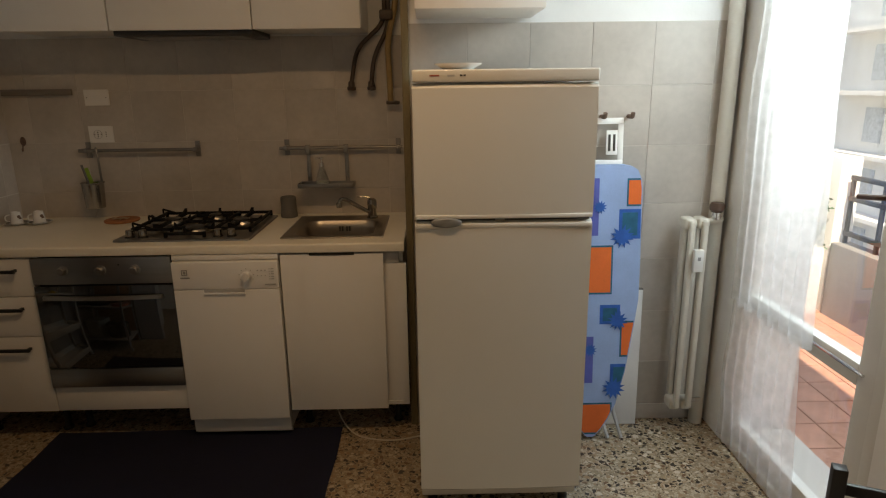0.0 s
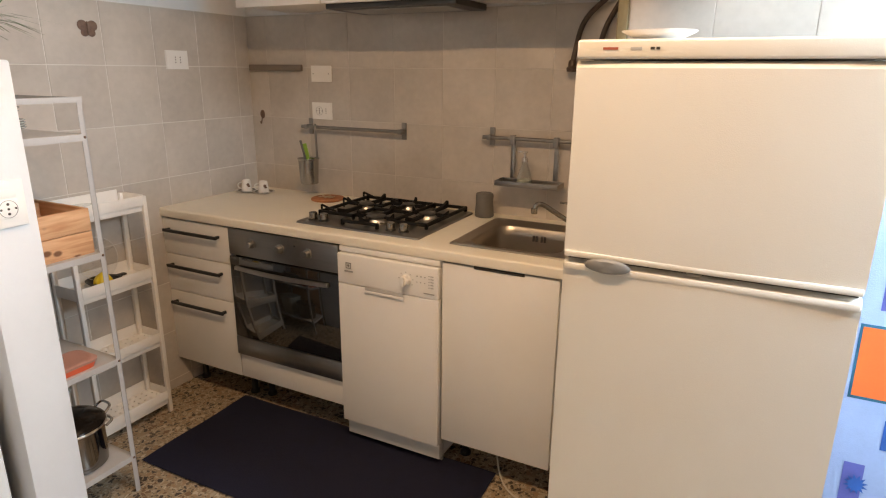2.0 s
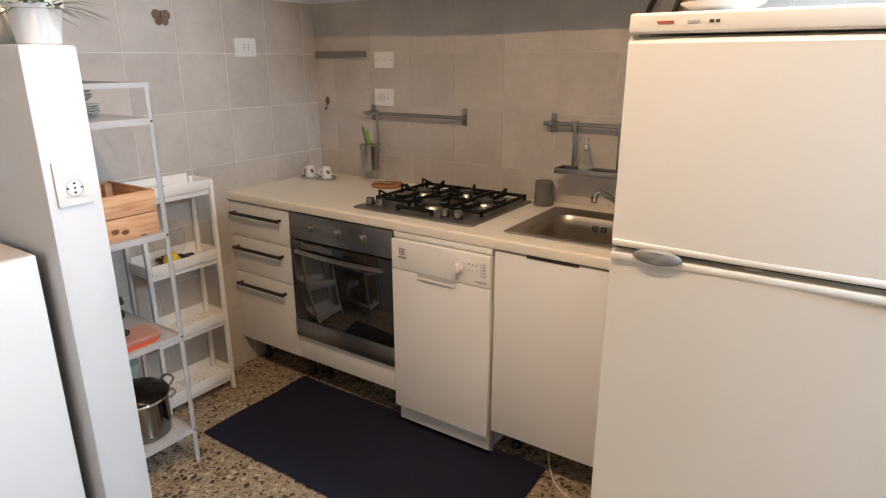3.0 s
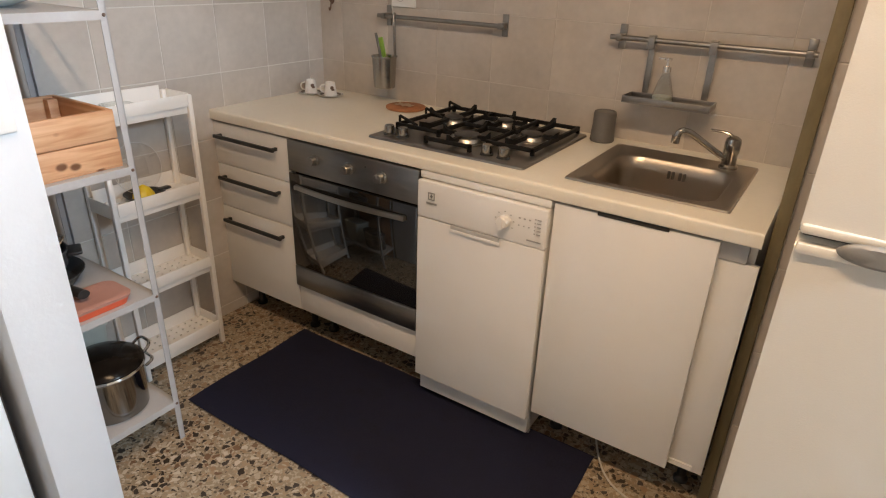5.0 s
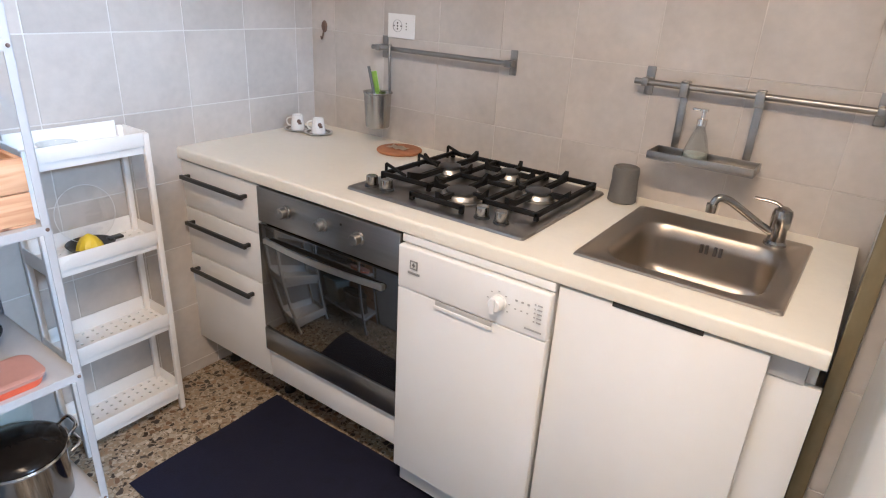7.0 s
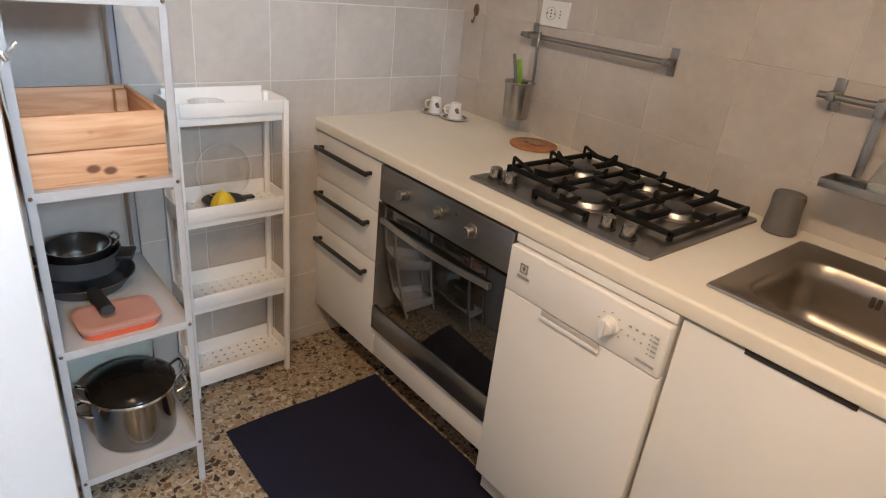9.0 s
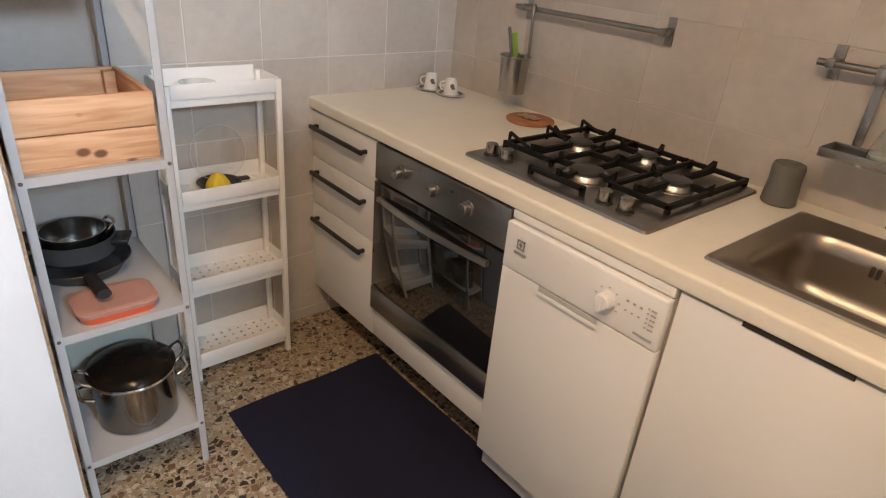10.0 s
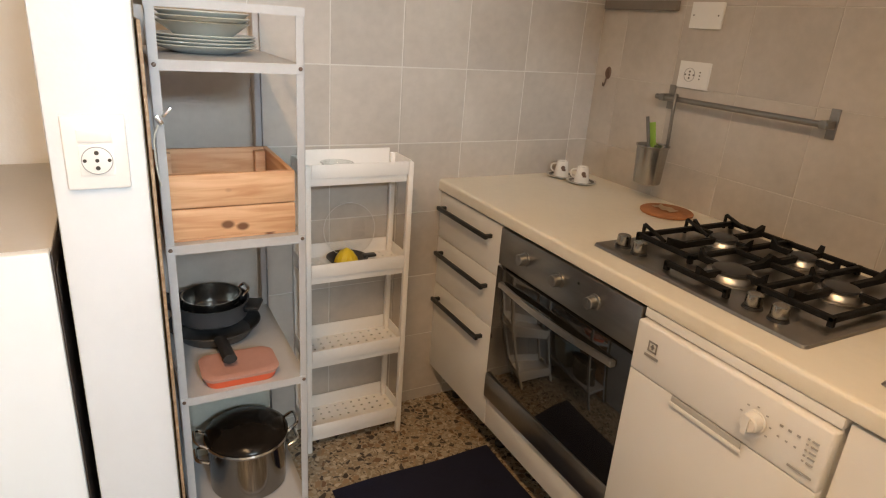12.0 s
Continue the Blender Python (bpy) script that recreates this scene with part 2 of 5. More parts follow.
def glass(name, colour=(1, 1, 1), rough=0.02, edge=0.45, sheer=None):
    """Clear glass, or with sheer a thin woven curtain that lets light through."""
    mat = bpy.data.materials.new(name)
    mat.use_nodes = True
    nt = mat.node_tree
    N, L = nt.nodes.new, nt.links.new
    out = nt.nodes["Material Output"]
    nt.nodes.remove(nt.nodes["Principled BSDF"])
    clear = N("ShaderNodeBsdfTransparent")
    clear.inputs[0].default_value = (*colour, 1)
    mix = N("ShaderNodeMixShader")
    if sheer is None:
        gloss = N("ShaderNodeBsdfGlossy")
        gloss.inputs["Roughness"].default_value = rough
        lw = N("ShaderNodeLayerWeight")
        lw.inputs[0].default_value = 0.25
        half = N("ShaderNodeMath")
        half.operation, half.inputs[1].default_value = "MULTIPLY_ADD", edge
        half.inputs[2].default_value = 0.03
        L(lw.outputs["Facing"], half.inputs[0])
        L(half.outputs[0], mix.inputs[0])
        L(clear.outputs[0], mix.inputs[1])
        L(gloss.outputs[0], mix.inputs[2])
    else:
        cloth = N("ShaderNodeBsdfDiffuse")
        cloth.inputs[0].default_value = (0.86, 0.86, 0.86, 1)
        thin = N("ShaderNodeBsdfTranslucent")
        thin.inputs[0].default_value = (0.97, 0.97, 0.97, 1)
        both = N("ShaderNodeMixShader")
        both.inputs[0].default_value = 0.78
        L(cloth.outputs[0], both.inputs[1])
        L(thin.outputs[0], both.inputs[2])
        tc, nz = N("ShaderNodeTexCoord"), N("ShaderNodeTexNoise")
        nz.inputs["Scale"].default_value = 22
        L(tc.outputs["Object"], nz.inputs["Vector"])
        rg = N("ShaderNodeMapRange")
        rg.inputs[3].default_value, rg.inputs[4].default_value = sheer - 0.15, sheer + 0.15
        L(nz.outputs[0], rg.inputs[0])
        L(rg.outputs[0], mix.inputs[0])
        L(clear.outputs[0], mix.inputs[1])
        L(both.outputs[0], mix.inputs[2])
    L(mix.outputs[0], out.inputs[0])
    return mat


M_FLOOR = terrazzo()
M_PINE = pine()
M_GLASS = glass("clear_glass")
M_GLASSWARE = glass("glassware", (0.93, 0.95, 0.95), 0.05, edge=0.85)
M_CURTAIN = glass("sheer_curtain", sheer=0.52)
M_TILE = material("greige_wall_tile", (0.515, 0.475, 0.43), 0.30, vary=0.14, scale=3.2, bump=0.10, bump_scale=18, shift=True, rough_vary=0.03)
M_GROUT = material("pale_grout", (0.60, 0.565, 0.52), 0.85, bump=0.2, bump_scale=200)
M_GROUT_WHITE = material("white_grout", (0.69, 0.67, 0.63), 0.85, bump=0.2, bump_scale=200)
M_PAINT = material("white_wall_paint", (0.80, 0.80, 0.79), 0.75, vary=0.035, scale=2.5, bump=0.12, bump_scale=90)
# white partition, with the door daylight's cool cast put into its base colour
M_PILLAR = material("daylight_tinted_paint", (0.65, 0.68, 0.71), 0.55, vary=0.03, scale=3, bump=0.10, bump_scale=70)
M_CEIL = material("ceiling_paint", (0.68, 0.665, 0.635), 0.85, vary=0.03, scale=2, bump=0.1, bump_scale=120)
M_FRONT = material("white_cabinet_front", (0.80, 0.79, 0.765), 0.38, vary=0.02, scale=2.5, bump=0.03, bump_scale=300)
M_COUNTER = material("cream_laminate_worktop", (0.80, 0.76, 0.66), 0.34, vary=0.035, scale=5, bump=0.04, bump_scale=260, fine=0.2)
M_DW = material("white_enamel", (0.82, 0.82, 0.81), 0.30, vary=0.015, scale=2, bump=0.02, bump_scale=200, rough_vary=0.02)
M_FRIDGE = material("ivory_enamel", (0.71, 0.70, 0.65), 0.22, vary=0.012, scale=1.2, rough_vary=0.02, bump=0.10, bump_scale=420, coat=0.35)
M_TOPBOARD = material("greige_board", (0.44, 0.41, 0.37), 0.5, vary=0.04)
M_GREYPLASTIC = material("grey_plastic", (0.30, 0.30, 0.295), 0.4, vary=0.05)
M_HOBSTEEL = material("satin_hob_steel", (0.34, 0.33, 0.315), 0.36, metal=1.0, vary=0.03, scale=5)
M_STEEL = material("brushed_steel", (0.44, 0.415, 0.38), 0.33, metal=1.0, vary=0.03, scale=5, rough_vary=0.05)
M_OVENSTEEL = material("dark_brushed_steel", (0.30, 0.295, 0.285), 0.32, metal=1.0, vary=0.06, scale=4, stretch=(1, 10, 20))
M_SINK = material("polished_sink_steel", (0.41, 0.365, 0.31), 0.33, metal=1.0, vary=0.03, scale=5, rough_vary=0.05)
M_CHROME = material("chrome", (0.72, 0.71, 0.69), 0.12, metal=1.0, vary=0.04, rough_vary=0.05)
M_POTSTEEL = material("polished_pot_steel", (0.24, 0.232, 0.22), 0.11, metal=1.0, vary=0.05)
M_CUPSTEEL = material("brushed_cup_steel", (0.42, 0.41, 0.39), 0.25, metal=1.0, vary=0.06)
M_TAP = material("dull_chrome", (0.34, 0.33, 0.31), 0.2, metal=1.0, vary=0.05)
# grey plastic made darker: the shade inside the recessed grip is in its colour
M_SHADEDCUP = material("shaded_grip_plastic", (0.20, 0.20, 0.195), 0.35, vary=0.05)
M_MARK = material("pale_grey_print", (0.40, 0.40, 0.39), 0.5)
M_RAIL = material("dull_steel_rail", (0.30, 0.29, 0.275), 0.34, metal=1.0, vary=0.10, scale=18)
M_BLACKGLASS = material("black_oven_glass", (0.012, 0.012, 0.012), 0.05, vary=0.2, rough_vary=0.02, coat=1.0)
M_BLACK = material("black_metal_handle", (0.018, 0.018, 0.019), 0.42, vary=0.2, scale=20)
M_IRON = material("black_cast_iron", (0.008, 0.008, 0.0085), 0.6, vary=0.3, scale=25, bump=0.25, bump_scale=240, spec=0.22)
M_DARK = material("dark_void", (0.03, 0.028, 0.025), 0.8, vary=0.2)
M_MAT = material("navy_woven_rug", (0.022, 0.024, 0.056), 0.92, vary=0.22, scale=14, bump=0.6, bump_scale=420, fine=0.5)
M_RACK = material("grey_powder_coat", (0.46, 0.46, 0.465), 0.42, vary=0.05, scale=9)
M_CART = material("white_plastic", (0.86, 0.85, 0.825), 0.42, vary=0.025, scale=6)
M_PORCELAIN = material("white_porcelain", (0.80, 0.79, 0.77), 0.15, vary=0.02)
M_PLATE = material("pale_blue_porcelain", (0.56, 0.62, 0.62), 0.18, vary=0.04)
M_POTGREY = material("dark_grey_pan", (0.038, 0.039, 0.041), 0.40, vary=0.12, scale=12)
M_CASSEROLE = material("grey_enamel", (0.075, 0.08, 0.088), 0.30, vary=0.08, scale=12)
M_FROSTED = material("frosted_plastic", (0.46, 0.49, 0.44), 0.4, vary=0.06, scale=9)
M_ORANGE = material("coral_plastic", (0.75, 0.13, 0.055), 0.4, vary=0.05)
M_GREYLID = material("blush_lid", (0.47, 0.25, 0.205), 0.45, vary=0.06)
M_LID = material("smoked_lid", (0.012, 0.009, 0.007), 0.20, vary=0.25, scale=16, spec=0.2)
M_YELLOW = material("yellow_plastic", (0.80, 0.58, 0.03), 0.4)
M_CUPGREY = material("grey_ceramic", (0.14, 0.135, 0.125), 0.55, vary=0.1, scale=20)
M_CORK = material("terracotta_trivet", (0.40, 0.17, 0.075), 0.75, vary=0.2, scale=30, bump=0.3)
M_PAPER = material("beige_sheet", (0.62, 0.50, 0.36), 0.8, vary=0.1)
M_GREEN = material("green_utensil", (0.25, 0.42, 0.06), 0.45, vary=0.1)
M_LEAF = material("plant_leaf", (0.06, 0.13, 0.035), 0.5, vary=0.3, scale=40, shift=True)
M_TRIM = material("worn_wood_trim", (0.18, 0.145, 0.075), 0.55, vary=0.25, scale=9, stretch=(1, 1, 0.3), bump=0.2)
M_PIPE = material("dark_painted_pipe", (0.060, 0.040, 0.028), 0.45, vary=0.25, scale=22)
M_BRASSPIPE = material("yellowed_pipe", (0.32, 0.22, 0.09), 0.5, vary=0.2, scale=15)
M_RADIATOR = material("cream_radiator_enamel", (0.66, 0.63, 0.56), 0.35, vary=0.05, scale=8)
M_SOCKET = material("white_socket_plastic", (0.80, 0.80, 0.78), 0.35, vary=0.02)
M_HOLE = material("socket_hole", (0.04, 0.035, 0.03), 0.6)
M_BROWN = material("brown_knob", (0.09, 0.05, 0.035), 0.4, vary=0.15)
M_RUST = material("rusty_brown_metal", (0.15, 0.095, 0.07), 0.6, vary=0.3, scale=60)
M_MAGNET = material("grey_brown_bar", (0.20, 0.175, 0.15), 0.5, vary=0.08)
M_CLOTH = material("light_blue_cotton", (0.31, 0.43, 0.69), 0.9, vary=0.07, scale=9, bump=0.25, bump_scale=300)
M_PRINT_O = material("orange_print", (0.80, 0.16, 0.035), 0.9, vary=0.08, scale=12)
M_PRINT_T = material("teal_print", (0.015, 0.12, 0.21), 0.9, vary=0.2, scale=25)
M_PRINT_B = material("blue_print", (0.02, 0.11, 0.42), 0.9, vary=0.15, scale=25)
M_PRINT_P = material("violet_print", (0.10, 0.12, 0.42), 0.9, vary=0.1, scale=25)
M_DOORPAINT = material("white_door_paint", (0.72, 0.71, 0.68), 0.42, vary=0.04, scale=4, bump=0.1, bump_scale=40)
M_TERRACOTTA = material("balcony_terracotta", (0.50, 0.25, 0.175), 0.75, vary=0.15, scale=9, shift=True)
M_FACADE = material("pale_facade_render", (0.84, 0.82, 0.78), 0.9, vary=0.08, scale=0.6, bump=0.2)
# tan render with shade put into the colour, as the sun strikes this face
M_PARAPET = material("shaded_parapet_render", (0.30, 0.28, 0.26), 0.9, vary=0.1, scale=3, bump=0.2)
M_WINDOWFAR = material("far_window_glass", (0.55, 0.58, 0.61), 0.15, vary=0.2)
M_GROUND = material("street_ground", (0.16, 0.155, 0.15), 0.9, vary=0.15, scale=0.4, bump=0.3)
M_PLINTH = material("pale_grey_kick_strip", (0.50, 0.50, 0.50), 0.45, vary=0.05)
M_LAMP = material("opal_lampshade", (0.85, 0.82, 0.75), 0.5, vary=0.02)
M_RED = material("red_mark", (0.33, 0.09, 0.06), 0.5)
M_CABLE = material("pale_cable", (0.60, 0.56, 0.48), 0.5)
M_DARKBROWN = material("dark_brown_panel", (0.035, 0.024, 0.018), 0.45, vary=0.15, scale=8)
# white enamel again, tinted blue to carry the daylight on the small fridge's door
M_DAYLITWHITE = material("daylit_white_enamel", (0.74, 0.78, 0.80), 0.32, vary=0.015, scale=2, bump=0.02, bump_scale=200)
M_BOXBLACK = material("black_tray_plastic", (0.014, 0.014, 0.015), 0.4, vary=0.2)


# ---------------------------------------------------------------- setting
CEILING = 2.75
solid("floor", -0.15, 3.65, -4.4, 0.15, -0.12, 0.0, M_FLOOR, 0, "polished terrazzo floor of brown and cream chips", "floor", "structure")
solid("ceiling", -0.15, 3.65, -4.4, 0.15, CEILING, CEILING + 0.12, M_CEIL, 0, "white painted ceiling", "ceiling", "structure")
wall_back = solid("wall_north", -0.15, 2.0, 0.0, 0.15, 0.0, CEILING, M_PAINT, 0, "white wall tiled in greige behind the worktop", "wall", "structure")
wall_left = solid("wall_west", -0.15, 0.0, -4.4, 0.0, 0.0, CEILING, M_PAINT, 0, "white wall tiled in greige beside the racks", "wall", "structure")
wall_jut = solid("wall_north_jut", 2.0, 3.65, -0.53, 0.15, 0.0, CEILING, M_PAINT, 0, "white wall tiled in greige behind fridge and radiator", "wall", "structure")
solid("wall_south", -0.15, 3.65, -4.55, -4.4, 0.0, CEILING, M_PAINT, 0, "plain white painted wall", "wall", "structure")
DOOR_Y0, DOOR_Y1, DOOR_TOP = -1.582, -0.72, 2.30


def east_wall():
    bm = bmesh.new()
    add_box(bm, 3.35, 3.65, DOOR_Y1, -0.53, 0, CEILING)
    add_box(bm, 3.35, 3.65, -4.4, DOOR_Y0, 0, CEILING)
    add_box(bm, 3.35, 3.65, DOOR_Y0, DOOR_Y1, DOOR_TOP, CEILING)
    return tagged(new("wall_east", mesh_of(bm, "wall_east", M_PAINT)), "white wall pierced by the balcony door", "wall", "", "structure")


east_wall()
solid("partition_wall", 0.004, 0.78, -1.735, -1.600, 0.0, 1.525, M_PILLAR, 0.006, "low white partition, daylight's blue put into its paint, with a wall socket", "wall", "structure")
solid("corner_trim", 1.982, 2.012, -0.556, -0.5305, 0.0, 2.25, M_TRIM, 0.003, "worn yellowish wood trim on the wall corner", "trim", "structure")
solid("baseboard", 2.63, 3.35, -0.543, -0.5305, 0.0, 0.075, M_TILE, 0.002, "greige tiled skirting along the wall", "skirting", "structure")

# ---------------------------------------------------------------- fitted kitchen
FRONT = -0.635


def bar_handle(parent, x0, x1, z):
    bm = bmesh.new()
    for x in (x0 + 0.012, x1 - 0.012):
        add_box(bm, x - 0.006, x + 0.006, FRONT - 0.022, FRONT + 0.002, z - 0.006, z + 0.006, 0.001)
    add_box(bm, x0, x1, FRONT - 0.031, FRONT - 0.020, z - 0.007, z + 0.007, 0.002)
    part(parent, "handle", mesh_of(bm, "handle", M_BLACK), "matt black bar handle")


def drawer_unit():
    t = thing("drawer_cabinet", (0.21, -0.34, 0), "white three-drawer base cabinet with black bar handles", "cabinet")
    box_part(t, "body", 0.004, 0.424, FRONT + 0.020, -0.02, 0.145, 0.858, M_FRONT, 0.001)
    for z0, z1, h in ((0.688, 0.853, 0.803), (0.508, 0.684, 0.634), (0.150, 0.504, 0.452)):
        d = box_part(t, "drawer", 0.006, 0.423, FRONT, FRONT + 0.018, z0, z1, M_FRONT, 0.0015)
        bar_handle(d, 0.036, 0.367, h)
    for x in (0.05, 0.38):
        for y in (-0.52, -0.10):
            lathe_part(t, "leg", [(0, 0), (0.022, 0), (0.022, 0.01), (0.014, 0.02), (0.014, 0.146), (0, 0.146)], (x, y, 0), M_BLACK, 16)


def oven_unit():
    t = thing("oven_cabinet", (0.72, -0.34, 0), "white base cabinet that houses the built-in oven", "cabinet")
    bm = bmesh.new()
    add_box(bm, 0.428, 0.438, FRONT + 0.024, -0.02, 0.145, 0.858)
    add_box(bm, 0.996, 1.006, FRONT + 0.024, -0.02, 0.145, 0.858)
    add_box(bm, 0.438, 0.996, FRONT + 0.024, -0.02, 0.145, 0.262)
    part(t, "body", mesh_of(bm, "body", M_FRONT))
    box_part(t, "lower_panel", 0.428, 1.004, FRONT, FRONT + 0.018, 0.152, 0.266, M_FRONT, 0.0015)
    for x in (0.47, 0.96):
        lathe_part(t, "leg", [(0, 0), (0.022, 0), (0.022, 0.01), (0.014, 0.02), (0.014, 0.146), (0, 0.146)], (x, -0.5, 0), M_BLACK, 16)
    o = thing("oven", (0.72, -0.34, 0.265), "built-in oven with dark steel panel and black glass door", "oven")
    box_part(o, "body", 0.440, 0.994, FRONT + 0.006, -0.06, 0.270, 0.852, M_DARK, 0.002)
    box_part(o, "control_panel", 0.428, 1.004, FRONT - 0.014, FRONT + 0.004, 0.742, 0.856, M_OVENSTEEL, 0.002, "dark brushed steel control panel")
    for x in (0.560, 0.716, 0.858):
        bm = bmesh.new()
        m = turned((x, FRONT - 0.014, 0.803), 90, 0, 0)
        add_lathe(bm, [(0, 0.026), (0.014, 0.026), (0.016, 0.024), (0.0165, 0.006), (0.021, 0.004), (0.021, 0), (0, 0)], m, 24)
        add_box(bm, -0.0015, 0.0015, 0.002, 0.0155, 0.0255, 0.0275, 0, m=m)
        part(o, "knob", mesh_of(bm, "knob", M_RAIL), "steel control knob")
    box_part(o, "pilot_lamp", 0.788, 0.794, FRONT - 0.0155, FRONT - 0.013, 0.822, 0.828, M_BLACK, 0)
    bm = bmesh.new()
    add_box(bm, 0.428, 1.004, FRONT - 0.016, FRONT + 0.004, 0.361, 0.735, 0.003)
    d = part(o, "door", mesh_of(bm, "door", M_BLACKGLASS), "black glass oven door")
    box_part(d, "lower_strip", 0.428, 1.004, FRONT - 0.018, FRONT + 0.004, 0.272, 0.359, M_OVENSTEEL, 0.003, "dark brushed steel strip")
    bm = bmesh.new()
    arc = []
    for k in range(17):
        f = k / 16
        arc.append((0.468 + 0.488 * f, FRONT - 0.018 - 0.028 * math.sin(math.pi * (0.12 + 0.76 * f)), 0.0))
    strip = arc + [(x, y + 0.007, z) for x, y, z in reversed(arc)]
    add_plate(bm, strip, (0, 0, 0.679), (0, 0, 0.697))
    for x in (0.472, 0.952):
        add_box(bm, x - 0.007, x + 0.007, FRONT - 0.032, FRONT - 0.012, 0.679, 0.695, 0.002)
    part(d, "handle", mesh_of(bm, "handle", M_STEEL), "bowed steel door handle")


def dishwasher():
    t = thing("dishwasher", (1.227, -0.34, 0), "white slimline dishwasher with a round dial", "dishwasher")
    x0, x1 = 1.008, 1.448
    y = FRONT - 0.022
    box_part(t, "body", x0 + 0.004, x1 - 0.004, FRONT + 0.006, -0.04, 0.03, 0.835, M_DW, 0.002)
    box_part(t, "top", x0, x1, FRONT - 0.008, -0.04, 0.836, 0.859, M_DW, 0.003)
    bm = bmesh.new()
    add_box(bm, x0, x1, y, FRONT + 0.004, 0.105, 0.7105, 0.003, 3)
    d = part(t, "door", mesh_of(bm, "door", M_DW))
    # control fascia with a scooped grip below its middle
    bm = bmesh.new()
    add_box(bm, x0, x1, y - 0.002, FRONT + 0.004, 0.712, 0.833, 0.005, 3)
    part(d, "fascia", mesh_of(bm, "fascia", M_DW))
    bm = bmesh.new()
    add_box(bm, x0 + 0.125, x0 + 0.300, y - 0.0075, y - 0.003, 0.690, 0.700, 0.002)
    # raised grey band that paints the shade of the grip's hollow
    add_box(bm, x0 + 0.128, x0 + 0.297, y - 0.0055, y - 0.003, 0.700, 0.714, 0.001, index=1)
    part(d, "grip", mesh_of(bm, "grip", [M_DW, M_PLINTH]))
    bm = bmesh.new()
    m = turned((1.318, y - 0.004, 0.772), 90, 0, 0)
    add_lathe(bm, [(0, 0.024), (0.015, 0.024), (0.018, 0.021), (0.019, 0.004), (0.022, 0.003), (0.022, 0), (0, 0)], m, 28)
    add_box(bm, -0.004, 0.004, -0.017, 0.017, 0.022, 0.030, 0.0015, m=m)
    part(d, "dial", mesh_of(bm, "dial", M_DW))
    bm = bmesh.new()
    for k in range(7):
        a = radians(-30 + 40 * k)
        add_box(bm, -0.0022, 0.0022, -0.0012, 0.0012, 0, 0.0012, m=turned((1.318 + 0.030 * math.cos(a), y - 0.0045, 0.772 + 0.030 * math.sin(a)), 90, 0, 0))
    for k in range(3):
        add_box(bm, 1.362 + 0.016 * k, 1.368 + 0.016 * k, y - 0.0055, y - 0.004, 0.792, 0.796)
        add_box(bm, 1.362 + 0.016 * k, 1.366 + 0.016 * k, y - 0.0055, y - 0.004, 0.770, 0.773)
    for k in range(5):
        add_box(bm, 1.412, 1.416, y - 0.0055, y - 0.004, 0.755 + 0.011 * k, 0.758 + 0.011 * k)
        add_box(bm, 1.420, 1.432, y - 0.0055, y - 0.004, 0.755 + 0.011 * k, 0.758 + 0.011 * k)
    add_box(bm, 1.392, 1.436, y - 0.0055, y - 0.004, 0.731, 0.735)
    part(d, "dial_marks", mesh_of(bm, "dial_marks", M_MARK))
    bm = bmesh.new()
    lx, lz = 1.050, 0.776
    for a, b, c, e in ((0, 0.024, 0, 0.003), (0, 0.024, 0.021, 0.024), (0, 0.003, 0, 0.024), (0.021, 0.024, 0, 0.024), (0.007, 0.017, 0.010, 0.014), (0.010, 0.014, 0.006, 0.018)):
        add_box(bm, lx + a, lx + b, y - 0.0052, y - 0.0038, lz + c, lz + e)
    add_box(bm, lx - 0.006, lx + 0.032, y - 0.0052, y - 0.0038, lz - 0.014, lz - 0.008)
    part(d, "badge", mesh_of(bm, "badge", M_GREYPLASTIC))
    box_part(t, "kick_strip", x0 + 0.004, x1 - 0.004, FRONT + 0.030, FRONT + 0.045, 0.012, 0.104, M_PLINTH, 0.002, "pale grey kick strip")
    for x in (x0 + 0.04, x1 - 0.04):
        for yy in (-0.55, -0.10):
            box_part(t, "foot", x - 0.012, x + 0.012, yy - 0.012, yy + 0.012, 0, 0.032, M_BLACK, 0.002)


def sink_unit():
    t = thing("sink_cabinet", (1.7, -0.34, 0), "white sink base cabinet with a plain door", "cabinet")
    bm = bmesh.new()
    add_box(bm, 1.455, 1.471, FRONT + 0.022, -0.02, 0.140, 0.858)
    add_box(bm, 1.950, 1.966, FRONT + 0.045, -0.02, 0.140, 0.858)
    add_box(bm, 1.471, 1.950, FRONT + 0.022, -0.02, 0.140, 0.156)
    add_box(bm, 1.471, 1.950, -0.036, -0.02, 0.156, 0.70)
    part(t, "body", mesh_of(bm, "body", M_FRONT))
    box_part(t, "door", 1.455, 1.885, FRONT - 0.002, FRONT + 0.018, 0.133, 0.853, M_FRONT, 0.0015)
    box_part(t, "filler_panel", 1.870, 1.979, FRONT + 0.028, FRONT + 0.044, 0.135, 0.80, M_FRONT, 0.001)
    box_part(t, "upper_rail", 1.472, 1.949, FRONT + 0.024, FRONT + 0.040, 0.802, 0.857, M_PLINTH, 0.001, "grey rail under the worktop")
    # thin dark strip laid on the door for the shaded gap below the worktop
    box_part(t, "door_catch", 1.578, 1.765, FRONT - 0.0045, FRONT - 0.0024, 0.8475, 0.8590, M_DARK, 0.001, "dark strip painting the shade of the finger slot")
    for x in (1.50, 1.92):
        lathe_part(t, "leg", [(0, 0), (0.022, 0), (0.022, 0.01), (0.014, 0.02), (0.014, 0.141), (0, 0.141)], (x, -0.5, 0), M_BLACK, 16)


SINK = (1.441, 1.882, -0.560, -0.098)
HOB = (0.735, 1.318, -0.572, -0.060)


